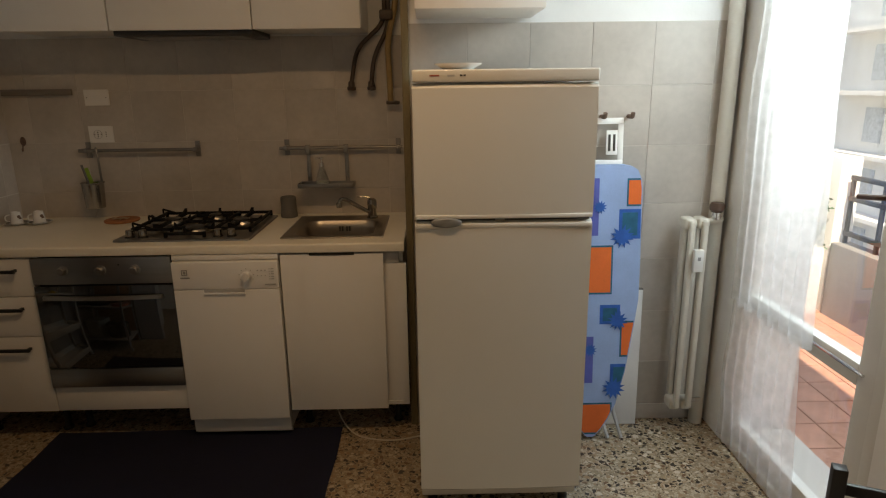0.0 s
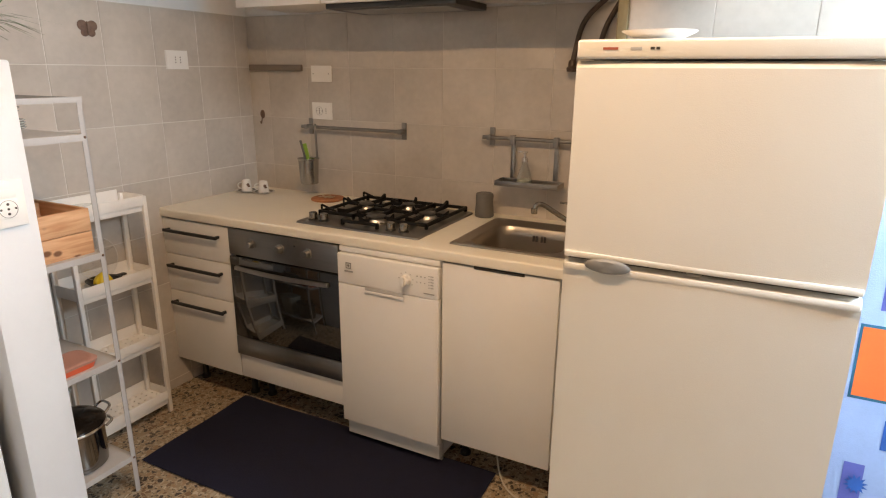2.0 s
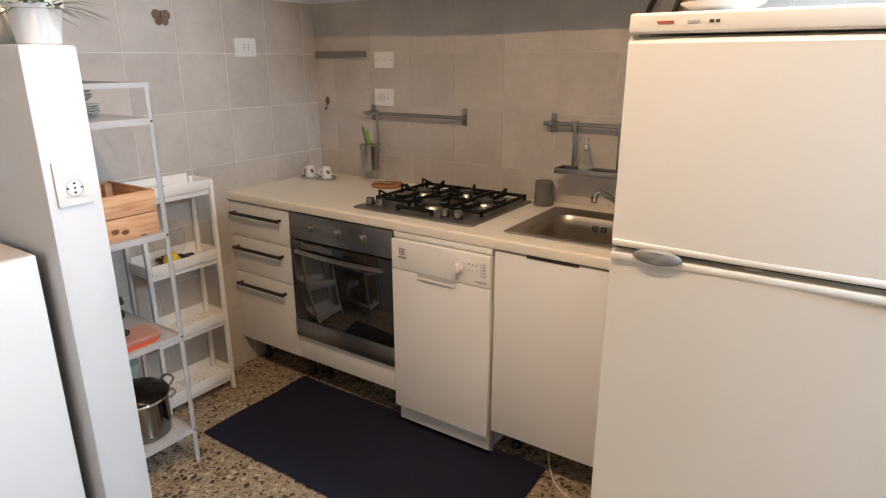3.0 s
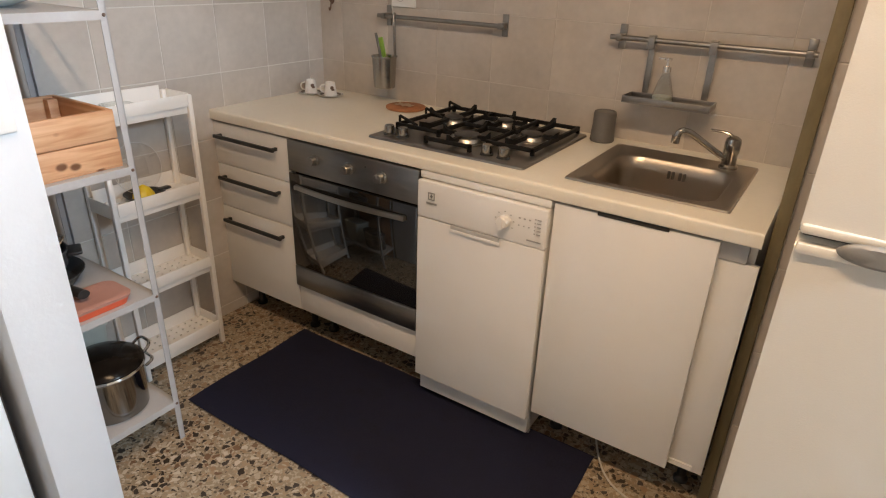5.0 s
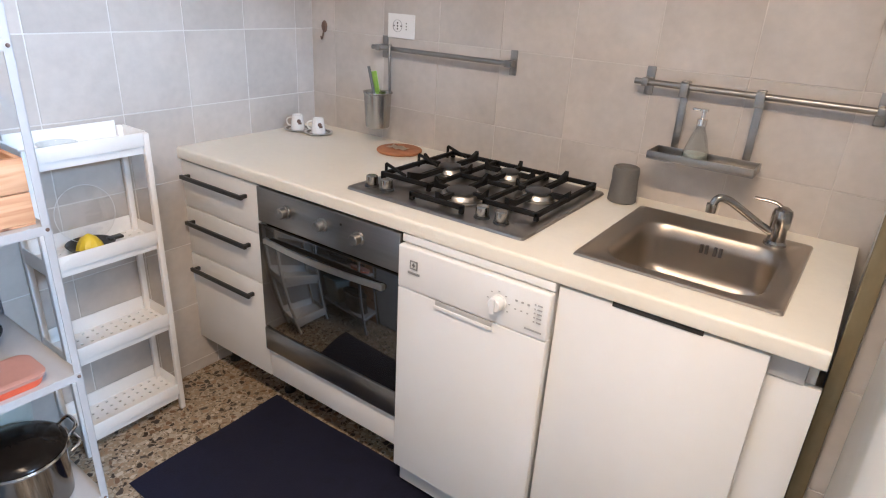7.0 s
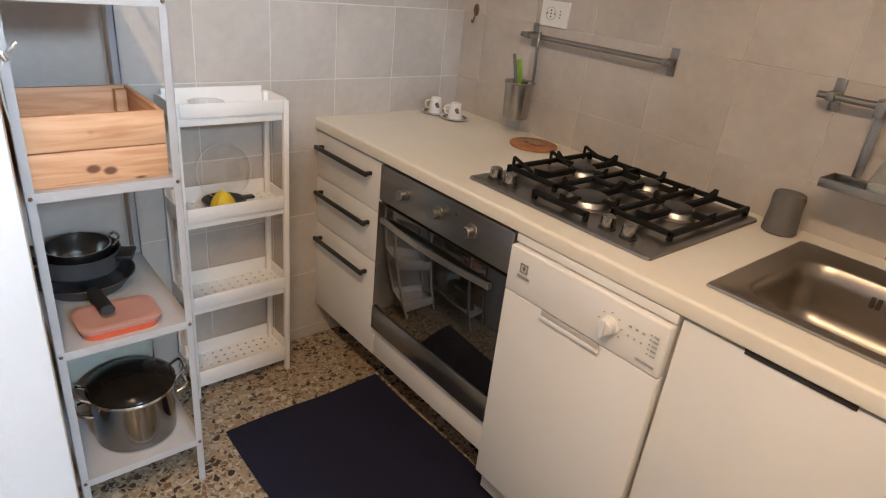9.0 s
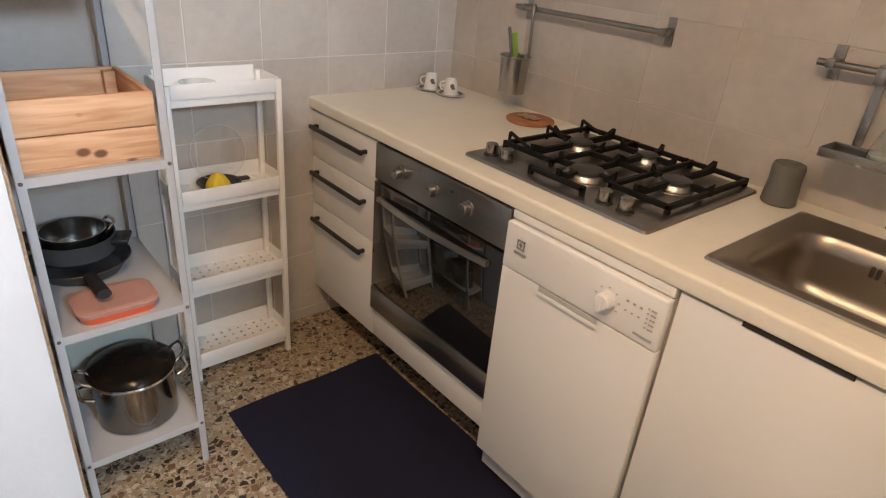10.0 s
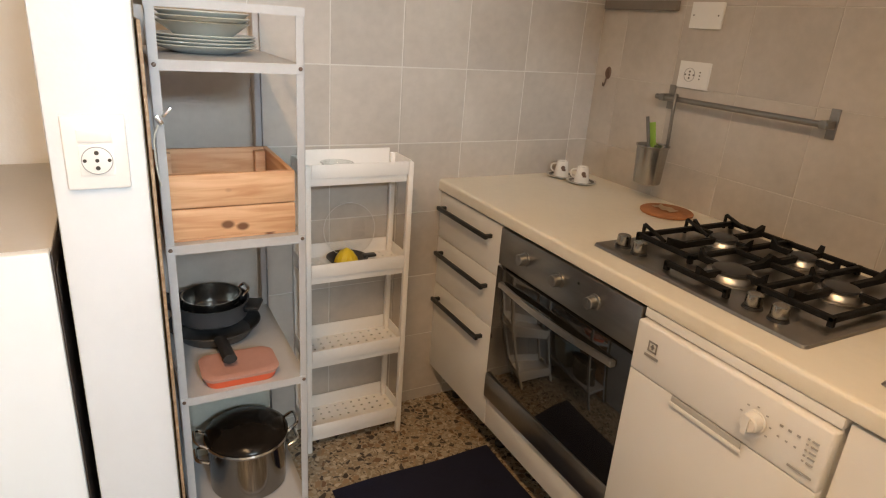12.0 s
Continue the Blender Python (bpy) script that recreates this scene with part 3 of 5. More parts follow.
def rounded_rect(x0, x1, y0, y1, r, z, seg=6):
    pts = []
    for cx, cy, a0 in ((x1 - r, y1 - r, 0), (x0 + r, y1 - r, 90), (x0 + r, y0 + r, 180), (x1 - r, y0 + r, 270)):
        for k in range(seg + 1):
            a = radians(a0 + 90 * k / seg)
            pts.append((cx + r * math.cos(a), cy + r * math.sin(a), z))
    return pts


def bridge_loops(bm, loops, index=0, cap=True):
    rings = [[bm.verts.new(p) for p in loop] for loop in loops]
    n = len(rings[0])
    for a, b in zip(rings, rings[1:]):
        for k in range(n):
            bm.faces.new((a[k], a[(k + 1) % n], b[(k + 1) % n], b[k])).material_index = index
    if cap:
        bm.faces.new(rings[-1]).material_index = index


def worktop():
    """The slab with the cut-out for the sink and a rounded front nose."""
    bm = bmesh.new()
    x0, x1, y0, y1, za, zb = 0.004, 1.974, -0.646, -0.002, 0.861, 0.900
    sx0, sx1, sy0, sy1 = SINK[0] + 0.015, SINK[1] - 0.015, SINK[2] + 0.015, SINK[3] - 0.015
    nose = y0 + 0.04
    for a, b, c, d in ((x0, sx0, nose, y1), (sx1, x1, nose, y1), (sx0, sx1, nose, sy0), (sx0, sx1, sy1, y1)):
        add_box(bm, a, b, c, d, za, zb)
    profile = [(nose, za), (nose, zb)]
    for k in range(7):
        a = radians(90 + 15 * k)
        profile.append((y0 + 0.009 + 0.009 * math.cos(a), zb - 0.009 + 0.009 * math.sin(a)))
    for k in range(4):
        a = radians(180 + 30 * k)
        profile.append((y0 + 0.004 + 0.004 * math.cos(a), za + 0.004 + 0.004 * math.sin(a)))
    add_plate(bm, [(0, y, z) for y, z in profile], (x0, 0, 0), (x1, 0, 0))
    return tagged(new("worktop", mesh_of(bm, "worktop", M_COUNTER)), "cream laminate kitchen worktop on the base cabinets", "worktop")


def sink():
    t = thing("kitchen_sink", (1.656, -0.325, 0.9), "single-bowl stainless steel sink set into the worktop", "sink")
    x0, x1, y0, y1 = SINK
    bx0, bx1, by0, by1 = x0 + 0.052, x1 - 0.050, y0 + 0.045, y1 - 0.090
    L = [rounded_rect(x0, x1, y0, y1, 0.008, 0.901), rounded_rect(x0 + 0.002, x1 - 0.002, y0 + 0.002, y1 - 0.002, 0.010, 0.906),
         rounded_rect(x0 + 0.014, x1 - 0.014, y0 + 0.014, y1 - 0.014, 0.012, 0.906), rounded_rect(x0 + 0.018, x1 - 0.018, y0 + 0.018, y1 - 0.018, 0.012, 0.903),
         rounded_rect(bx0 - 0.008, bx1 + 0.008, by0 - 0.008, by1 + 0.008, 0.072, 0.903), rounded_rect(bx0, bx1, by0, by1, 0.068, 0.897),
         rounded_rect(bx0 + 0.004, bx1 - 0.004, by0 + 0.004, by1 - 0.004, 0.066, 0.86)]
    # wide fillet between the bowl's sides and its bottom
    for k in range(9):
        a = radians(11.25 * k)
        ins = 0.010 + 0.055 * (1 - math.cos(a))
        L.append(rounded_rect(bx0 + ins, bx1 - ins, by0 + ins, by1 - ins, 0.064 - 0.024 * k / 8, 0.806 - 0.055 * math.sin(a)))
    L += [
         rounded_rect(bx0 + 0.13, bx1 - 0.13, by0 + 0.12, by1 - 0.12, 0.03, 0.747)]
    bm = bmesh.new()
    bridge_loops(bm, L)
    part(t, "basin", mesh_of(bm, "basin", M_SINK, angle=60))
    lathe_part(t, "drain", [(0, 0.0035), (0.012, 0.0035), (0.014, 0.001), (0.034, 0.002), (0.040, 0.0045), (0.042, 0.0)], ((bx0 + bx1) / 2, (by0 + by1) / 2, 0.7475), M_CHROME, 32)
    cx = (bx0 + bx1) / 2 - 0.012
    for k in range(2):
        for j in (-1, 1):
            box_part(t, "overflow_slot", cx + k * 0.034 + j * 0.0065 - 0.004, cx + k * 0.034 + j * 0.0065 + 0.004, by1 - 0.0105, by1 - 0.003, 0.848, 0.872, M_HOLE, 0.001)


def tap():
    t = thing("sink_tap", (1.800, -0.150, 0.903), "chrome single-lever kitchen tap on the sink rim", "tap")
    x, y = 1.800, -0.150
    lathe_part(t, "body", [(0, 0), (0.027, 0), (0.027, 0.006), (0.021, 0.012), (0.020, 0.042), (0.023, 0.048), (0.0235, 0.078), (0.021, 0.090), (0.010, 0.098), (0, 0.099)], (x, y, 0.903), M_TAP, 28)
    pts = rounded([(x, y, 0.925), (x - 0.040, y - 0.020, 0.950), (x - 0.118, y - 0.058, 1.006), (x - 0.142, y - 0.070, 1.010), (x - 0.150, y - 0.074, 0.985)], 0.022)
    tube_part(t, "spout", pts, 0.0098, M_TAP, 14)
    lathe_part(t, "nozzle", [(0, 0), (0.0125, 0), (0.013, 0.022), (0, 0.024)], (x - 0.150, y - 0.074, 0.970), M_TAP, 20)
    tube_part(t, "lever", rounded([(x, y, 0.996), (x - 0.020, y + 0.002, 1.008), (x - 0.070, y + 0.006, 1.008)], 0.02), 0.0042, M_TAP, 10, flat=1.6)


def burner(parent, x, y, r):
    lathe_part(parent, "burner", [(0, 0.0), (r + 0.018, 0.0), (r + 0.019, 0.003), (r + 0.012, 0.002), (r + 0.004, 0.003), (r, 0.012), (r - 0.003, 0.0155), (0, 0.016)], (x, y, 0.910), M_STEEL, 32, "bright steel burner ring")
    lathe_part(parent, "burner_cap", [(0, 0.010), (r * 0.62, 0.0095), (r * 0.76, 0.007), (r * 0.78, 0.0), (0, 0.0)], (x, y, 0.9262), M_POTGREY, 28)


def hob():
    t = thing("gas_hob", (1.02, -0.31, 0.9), "steel four-burner gas hob with black cast-iron grates", "hob")
    x0, x1, y0, y1 = HOB
    bm = bmesh.new()
    bridge_loops(bm, [rounded_rect(x0, x1, y0, y1, 0.012, 0.9005), rounded_rect(x0 + 0.002, x1 - 0.002, y0 + 0.002, y1 - 0.002, 0.012, 0.907),
                      rounded_rect(x0 + 0.012, x1 - 0.012, y0 + 0.012, y1 - 0.012, 0.012, 0.9095)])
    part(t, "plate", mesh_of(bm, "plate", M_HOBSTEEL))
    for x, y, r in ((0.865, -0.235, 0.045), (1.036, -0.420, 0.056), (1.034, -0.150, 0.038), (1.195, -0.265, 0.048)):
        burner(t, x, y, r)
    for x, y in ((0.790, -0.520), (0.846, -0.520), (1.168, -0.520), (1.226, -0.520)):
        lathe_part(t, "knob", [(0, 0.027), (0.014, 0.027), (0.0165, 0.025), (0.0175, 0.009), (0.0175, 0.002), (0.016, 0), (0, 0)], (x, y, 0.9146), M_TAP, 24, "steel hob knob")
        lathe_part(t, "knob_base", [(0, 0.0052), (0.0195, 0.0052), (0.0215, 0), (0, 0)], (x, y, 0.9094), M_BLACK, 24)
    for gx0, gx1, sides in ((0.762, 0.945, (0.865, -0.235)), (0.944, 1.1205, None), (1.123, 1.292, (1.195, -0.265))):
        # the middle grate is cast in one with the first
        bm = bm if sides is None else bmesh.new()
        za, zb = 0.920, 0.933
        gy0, gy1 = (-0.535, -0.080) if sides is None else (-0.445, -0.080)
        w = 0.0062
        for y in (gy0, gy1):
            add_box(bm, gx0, gx1, y - w, y + w, za, zb, 0.002)
        for x in (gx0 + w, gx1 - w) if sides else ():
            add_box(bm, x - w, x + w, gy0, gy1, za - 0.0005, zb - 0.0005, 0.002)
        for bx, by in [(1.034, -0.420), (1.034, -0.150)] if sides is None else [sides]:
            g = 0.042 if by < -0.2 else 0.034
            for p, q in (((gx0, by), (bx - g, by)), ((gx1, by), (bx + g, by)), ((bx, gy0 if sides or by < -0.3 else -0.285), (bx, by - g)), ((bx, gy1 if sides or by > -0.3 else -0.285), (bx, by + g))):
                d = Vector((q[0] - p[0], q[1] - p[1], 0))
                n = Vector((-d.y, d.x, 0)).normalized() * w
                o = Vector((p[0], p[1], 0))
                side = [o + Vector((0, 0, za - 0.001)), o + d + Vector((0, 0, za - 0.001)), o + d + Vector((0, 0, zb + 0.001)), o + d * 0.36 + Vector((0, 0, zb + 0.001)), o + Vector((0, 0, zb + 0.018))]
                add_plate(bm, side, n, -n)
        if sides is None:
            add_box(bm, gx0, gx1, -0.285 - w, -0.285 + w, za, zb, 0.002)
        if gx0 < 0.8:
            for y in (-0.425, -0.265, -0.105):
                for p, q in (((gx0, 0.9125), (gx0, 0.952)), ((gx0, 0.952), (gx0 + 0.075, 0.929))):
                    add_tube(bm, [(p[0], y, p[1]), (q[0], y, q[1])], 0.0050, 6)
        for x in (gx0 + w, gx1 - w):
            for y in (gy0, gy1):
                add_box(bm, x - w, x + w, y - w, y + w, 0.9098, zb + 0.001, 0.002)
        if gx0 > 0.9:
            part(t, "grate", mesh_of(bm, "grate", M_IRON), "black cast-iron pan grate")


def wall_cabinets():
    for x0, x1 in ((0.272, 0.735), (0.738, 1.341), (1.344, 1.802)):
        t = thing("wall_cabinet", ((x0 + x1) / 2, -0.17, 1.77), "white wall cabinet with a flat door above the worktop", "cabinet", "wall cabinets")
        box_part(t, "body", x0, x1, -0.318, -0.003, 1.775, 2.42, M_FRONT, 0.001)
        box_part(t, "door", x0 + 0.0015, x1 - 0.0015, -0.340, -0.321, 1.768, 2.42, M_FRONT, 0.002)
    t = thing("cooker_hood", (1.04, -0.17, 1.74), "slim dark built-in cooker hood under the cabinet", "cooker hood")
    box_part(t, "body", 0.742, 1.337, -0.315, -0.02, 1.748, 1.7735, M_POTGREY, 0.004)
    box_part(t, "filter", 0.80, 1.28, -0.27, -0.07, 1.7445, 1.7475, M_GREYPLASTIC, 0.001)


drawer_unit()
oven_unit()
dishwasher()
sink_unit()
worktop()
sink()
tap()
hob()
wall_cabinets()


def fridge():
    t = thing("fridge_freezer", (2.325, -0.88, 0), "ivory two-door fridge-freezer with a plate on top", "fridge")
    x0, x1, yf = 2.040, 2.613, -1.190
    box_part(t, "body", x0, x1, yf + 0.058, -0.585, 0.045, 1.530, M_FRIDGE, 0.006)
    box_part(t, "top_panel", x0, x1, yf + 0.002, -0.585, 1.534, 1.572, M_FRIDGE, 0.006, seg=3)
    for z0, z1, nm in ((1.1065, 1.531, "freezer_door"), (0.098, 1.1005, "fridge_door")):
        bm = bmesh.new()
        # gently bowed door front
        n, loops = 10, []
        for k in range(n + 1):
            s = k / n
            x = x0 + (x1 - x0) * s
            bow = 0.007 * (1 - (2 * s - 1) ** 2)
            loops.append([(x, yf + 0.014 - bow, z0 + 0.006), (x, yf + 0.008 - bow, z0 + 0.014), (x, yf + 0.008 - bow, z1 - 0.014), (x, yf + 0.014 - bow, z1 - 0.006),
                          (x, yf + 0.024, z1), (x, yf + 0.056, z1), (x, yf + 0.056, z0), (x, yf + 0.024, z0)])
        rings = [[bm.verts.new(p) for p in lp] for lp in loops]
        for a, b in zip(rings, rings[1:]):
            for j in range(8):
                bm.faces.new((a[j], a[(j + 1) % 8], b[(j + 1) % 8], b[j]))
        bm.faces.new(rings[0])
        bm.faces.new(rings[-1])
        d = part(t, nm, mesh_of(bm, nm, M_FRIDGE, angle=30))
        if nm == "freezer_door":
            box_part(d, "lower_lip", x0 + 0.002, x1 - 0.002, yf - 0.0005, yf + 0.030, 1.110, 1.124, M_FRIDGE, 0.004)
        else:
            box_part(d, "upper_lip", x0 + 0.002, x1 - 0.002, yf - 0.0005, yf + 0.030, 1.080, 1.096, M_FRIDGE, 0.004)
            bm = bmesh.new()
            add_lathe(bm, [(0, 0.006), (0.70, 0.006), (0.92, 0.003), (1.0, 0.0), (0, 0.0)], turned((2.140, yf - 0.004, 1.100), 90, 0, 0) @ Matrix.Diagonal((0.050, 0.017, 1, 1)), 32)
            part(d, "handle_cup", mesh_of(bm, "handle_cup", M_SHADEDCUP), "grey plastic grip cup, darkened for the shade of a recess")
    box_part(t, "door_gap_gasket", x0 + 0.006, x1 - 0.006, yf + 0.026, yf + 0.057, 1.1008, 1.1062, M_HOLE, 0, "dark rubber gasket")
    box_part(t, "hinge_bracket", 2.300, 2.330, yf + 0.010, yf + 0.030, 1.101, 1.106, M_STEEL, 0.001)
    for a, b, m in ((2.094, 2.124, M_RED), (2.148, 2.170, M_MARK), (2.186, 2.194, M_HOLE), (2.197, 2.204, M_HOLE)):
        box_part(t, "badge_mark", a, b, yf + 0.0008, yf + 0.004, 1.5515, 1.5565, m, 0)
    for x in (x0 + 0.04, x1 - 0.04):
        for y in (-1.10, -0.63):
            lathe_part(t, "foot", [(0, 0), (0.018, 0), (0.018, 0.02), (0.010, 0.025), (0.010, 0.046), (0, 0.046)], (x, y, 0), M_BLACK, 16)
    p = thing("side_plate", (2.185, -1.09, 1.572), "small pinkish white dish on the fridge", "plate")
    lathe_part(p, "dish", [(0, 0.0), (0.045, 0.0), (0.050, 0.004), (0.074, 0.016), (0.076, 0.019), (0.072, 0.019), (0.048, 0.008), (0, 0.007)], (2.185, -1.09, 1.5725), M_PORCELAIN, 36)


fridge()


def shelf_cupboard():
    t = thing("wall_cupboard", (2.27, -0.7, 1.78), "white wall cupboard hung above the fridge", "cabinet")
    box_part(t, "body", 2.046, 2.500, -0.84, -0.533, 1.782, 2.35, M_FRONT, 0.002)
    box_part(t, "door", 2.046, 2.500, -0.860, -0.842, 1.782, 2.35, M_FRONT, 0.002)


shelf_cupboard()


# ---------------------------------------------------------------- racks on the west wall
def steel_rack():
    t = thing("shelf_rack", (0.29, -1.415, 0), "grey metal four-tier shelf rack holding pans", "shelf")
    x0, x1, y0, y1, top = 0.070, 0.520, -1.571, -1.267, 1.422
    for x, sx in ((x0, 1), (x1, -1)):
        for y, sy in ((y0, 1), (y1, -1)):
            bm = bmesh.new()
            add_box(bm, min(x, x + sx * 0.016), max(x, x + sx * 0.016), min(y, y + sy * 0.002), max(y, y + sy * 0.002), 0, top)
            add_box(bm, min(x, x + sx * 0.002), max(x, x + sx * 0.002), min(y, y + sy * 0.018), max(y, y + sy * 0.018), 0, top)
            part(t, "post", mesh_of(bm, "post", M_RACK, smooth=False))
    for z in (0.152, 0.540, 0.924, 1.309):
        bm = bmesh.new()
        add_box(bm, x0 + 0.004, x1 - 0.004, y0 + 0.004, y1 - 0.004, z - 0.003, z)
        add_box(bm, x0 + 0.004, x1 - 0.004, y0 + 0.003, y0 + 0.006, z - 0.020, z)
        add_box(bm, x0 + 0.004, x1 - 0.004, y1 - 0.006, y1 - 0.003, z - 0.020, z)
        add_box(bm, x1 - 0.006, x1 + 0.0015, y0 + 0.003, y1 - 0.003, z - 0.020, z + 0.001)
        add_box(bm, x0 + 0.003, x0 + 0.006, y0 + 0.003, y1 - 0.003, z - 0.020, z)
        part(t, "shelf", mesh_of(bm, "shelf", M_RACK, smooth=False))
        for y in (y0 + 0.009, y1 - 0.009):
            bm = bmesh.new()
            add_lathe(bm, [(0, 0.003), (0.003, 0.003), (0.0045, 0.001), (0.0045, 0), (0, 0)], turned((x1 + 0.0016, y, z - 0.009), 0, 90, 0), 12)
            part(t, "screw", mesh_of(bm, "screw", M_RUST))
    bm = bmesh.new()
    for y in (y0, y1 - 0.003):
        add_box(bm, x0 + 0.003, x1 - 0.003, y + 0.0025 * (1 if y < -1.4 else -1), y + 0.003 + 0.0025 * (1 if y < -1.4 else -1), top - 0.016, top - 0.001)
    for x in (x0, x1 - 0.003):
        add_box(bm, x + 0.0015 * (-1 if x < 0.3 else 1), x + 0.003 + 0.0015 * (-1 if x < 0.3 else 1), y0 - 0.001, y1 + 0.001, top - 0.016, top + 0.001)
    part(t, "top_frame", mesh_of(bm, "top_frame", M_RACK, smooth=False))


steel_rack()


def plates():
    def plate(z, r, deep):
        p = thing("dinner_plate", (0.27, -1.435, z), "pale blue-white china plate in a stack", "plate", "plates on the rack")
        lathe_part(p, "dish", [(0, 0), (r * 0.55, 0), (r * 0.62, 0.003), (r * 0.97, deep), (r, deep + 0.002), (r * 0.96, deep + 0.004), (r * 0.60, 0.008), (0, 0.006)], (0.27 + 0.004 * math.sin(z * 900), -1.435, z), M_PLATE, 40)
    for k in range(4):
        plate(1.3095 + 0.0075 * k, 0.118, 0.016)
    for k in range(3):
        plate(1.346 + 0.011 * k, 0.105, 0.030)


plates()


def crate():
    t = thing("wooden_crate", (0.30, -1.415, 0.925), "small open pine crate with two boards a side", "crate")
    x0, x1, y0, y1, z0, z1 = 0.215, 0.499, -1.566, -1.286, 0.9245, 1.074
    zm = (z0 + z1) / 2
    for a, b in ((z0 + 0.006, zm - 0.0015), (zm + 0.0015, z1)):
        box_part(t, "plank", x1 - 0.012, x1, y0, y1, a, b, M_PINE, 0.0015)
        box_part(t, "plank", x0, x0 + 0.012, y0, y1, a, b, M_PINE, 0.0015)
        box_part(t, "plank", x0 + 0.0125, x1 - 0.0125, y0, y0 + 0.012, a, b, M_PINE, 0.0015)
        box_part(t, "plank", x0 + 0.0125, x1 - 0.0125, y1 - 0.012, y1, a, b, M_PINE, 0.0015)
    for x in (x0 + 0.013, x1 - 0.039):
        for y in (y0 + 0.013, y1 - 0.039):
            box_part(t, "corner_post", x, x + 0.026, y, y + 0.026, z0 + 0.006, z1 - 0.006, M_PINE, 0.0015)
    box_part(t, "base", x0 + 0.001, x1 - 0.001, y0 + 0.001, y1 - 0.001, z0, z0 + 0.0055, M_PINE, 0.001)


crate()


def pans():
    z = 0.5405
    t = thing("frying_pan", (0.205, -1.452, z), "black frying pan with a long handle on the rack", "pan")
    lathe_part(t, "bowl", [(0, 0.002), (0.088, 0.0), (0.096, 0.004), (0.122, 0.040), (0.125, 0.041), (0.123, 0.043), (0.094, 0.008), (0, 0.006)], (0.212, -1.446, z), M_POTGREY, 40)
    tube_part(t, "handle", rounded([(0.325, -1.449, z + 0.036), (0.365, -1.448, z + 0.044), (0.470, -1.446, z + 0.056)], 0.03), 0.012, M_BLACK, 12, flat=1.4)
    zz = z + 0.0435
    c = (0.192, -1.448)
    t = thing("saucepan", (*c, zz), "dark grey enamel casserole with black side grips", "pan")
    lathe_part(t, "bowl", [(0, 0), (0.085, 0), (0.094, 0.008), (0.100, 0.054), (0.102, 0.057), (0.098, 0.057), (0.092, 0.012), (0, 0.006)], (*c, zz), M_CASSEROLE, 40)
    for a in (66, -114):
        m = turned((*c, zz), 0, 0, a)
        bm = bmesh.new()
        add_box(bm, 0.094, 0.136, -0.034, 0.034, 0.036, 0.048, 0.005, 3, m=m)
        add_box(bm, 0.086, 0.104, -0.022, 0.022, 0.026, 0.042, 0.003, 2, m=m)
        part(t, "grip", mesh_of(bm, "grip", M_BLACK), "black plastic grip")
    t = thing("small_pot", (*c, zz + 0.0065), "small steel pot nested in the casserole", "pan")
    lathe_part(t, "bowl", [(0, 0), (0.070, 0), (0.075, 0.006), (0.078, 0.062), (0.081, 0.065), (0.076, 0.064), (0.072, 0.010), (0, 0.005)], (*c, zz + 0.0065), M_CUPSTEEL, 36)
    m = turned((*c, zz), 0, 0, 98)
    pts = [m @ Vector(p) for p in ((0.078, -0.026, 0.058), (0.100, -0.024, 0.076), (0.100, 0.024, 0.076), (0.078, 0.026, 0.058))]
    tube_part(t, "grip", rounded(pts, 0.012), 0.0045, M_CHROME, 10)
    t = thing("food_container", (0.448, -1.42, z), "coral plastic food box with a frosted lid", "container")
    bm = bmesh.new()
    bridge_loops(bm, [rounded_rect(0.392, 0.504, -1.506, -1.340, 0.03, z), rounded_rect(0.386, 0.510, -1.512, -1.334, 0.032, z + 0.020)], cap=True)
    part(t, "tub", mesh_of(bm, "tub", M_ORANGE))
    bm = bmesh.new()
    bridge_loops(bm, [rounded_rect(0.384, 0.511, -1.514, -1.332, 0.03, z + 0.0205), rounded_rect(0.382, 0.513, -1.516, -1.330, 0.032, z + 0.029), rounded_rect(0.390, 0.505, -1.508, -1.338, 0.03, z + 0.033), rounded_rect(0.402, 0.493, -1.496, -1.350, 0.03, z + 0.031)])
    part(t, "lid", mesh_of(bm, "lid", M_GREYLID), "frosted greyish pink lid")
    t = thing("storage_box", (0.17, -1.42, 0.1525), "pale frosted plastic box behind the stock pot", "box")
    bm = bmesh.new()
    bridge_loops(bm, [rounded_rect(0.100, 0.240, -1.535, -1.310, 0.02, 0.1525), rounded_rect(0.090, 0.250, -1.545, -1.300, 0.024, 0.350), rounded_rect(0.084, 0.256, -1.548, -1.294, 0.026, 0.352),
                      rounded_rect(0.084, 0.256, -1.548, -1.294, 0.026, 0.360), rounded_rect(0.096, 0.244, -1.536, -1.306, 0.022, 0.362)])
    part(t, "body", mesh_of(bm, "body", M_FROSTED))
    t = thing("stock_pot", (0.387, -1.402, 0.1525), "tall steel stock pot with a smoked glass lid", "pot")
    c, zb = (0.387, -1.402), 0.1525
    lathe_part(t, "bowl", [(0, 0), (0.096, 0), (0.103, 0.006), (0.105, 0.142), (0.108, 0.148), (0.104, 0.148), (0.100, 0.142), (0.097, 0.01), (0, 0.008)], (*c, zb), M_POTSTEEL, 44)
    lathe_part(t, "lid_rim", [(0.101, 0), (0.111, 0.001), (0.114, 0.006), (0.112, 0.011), (0.107, 0.013), (0.101, 0.010)], (*c, zb + 0.1485), M_CHROME, 44)
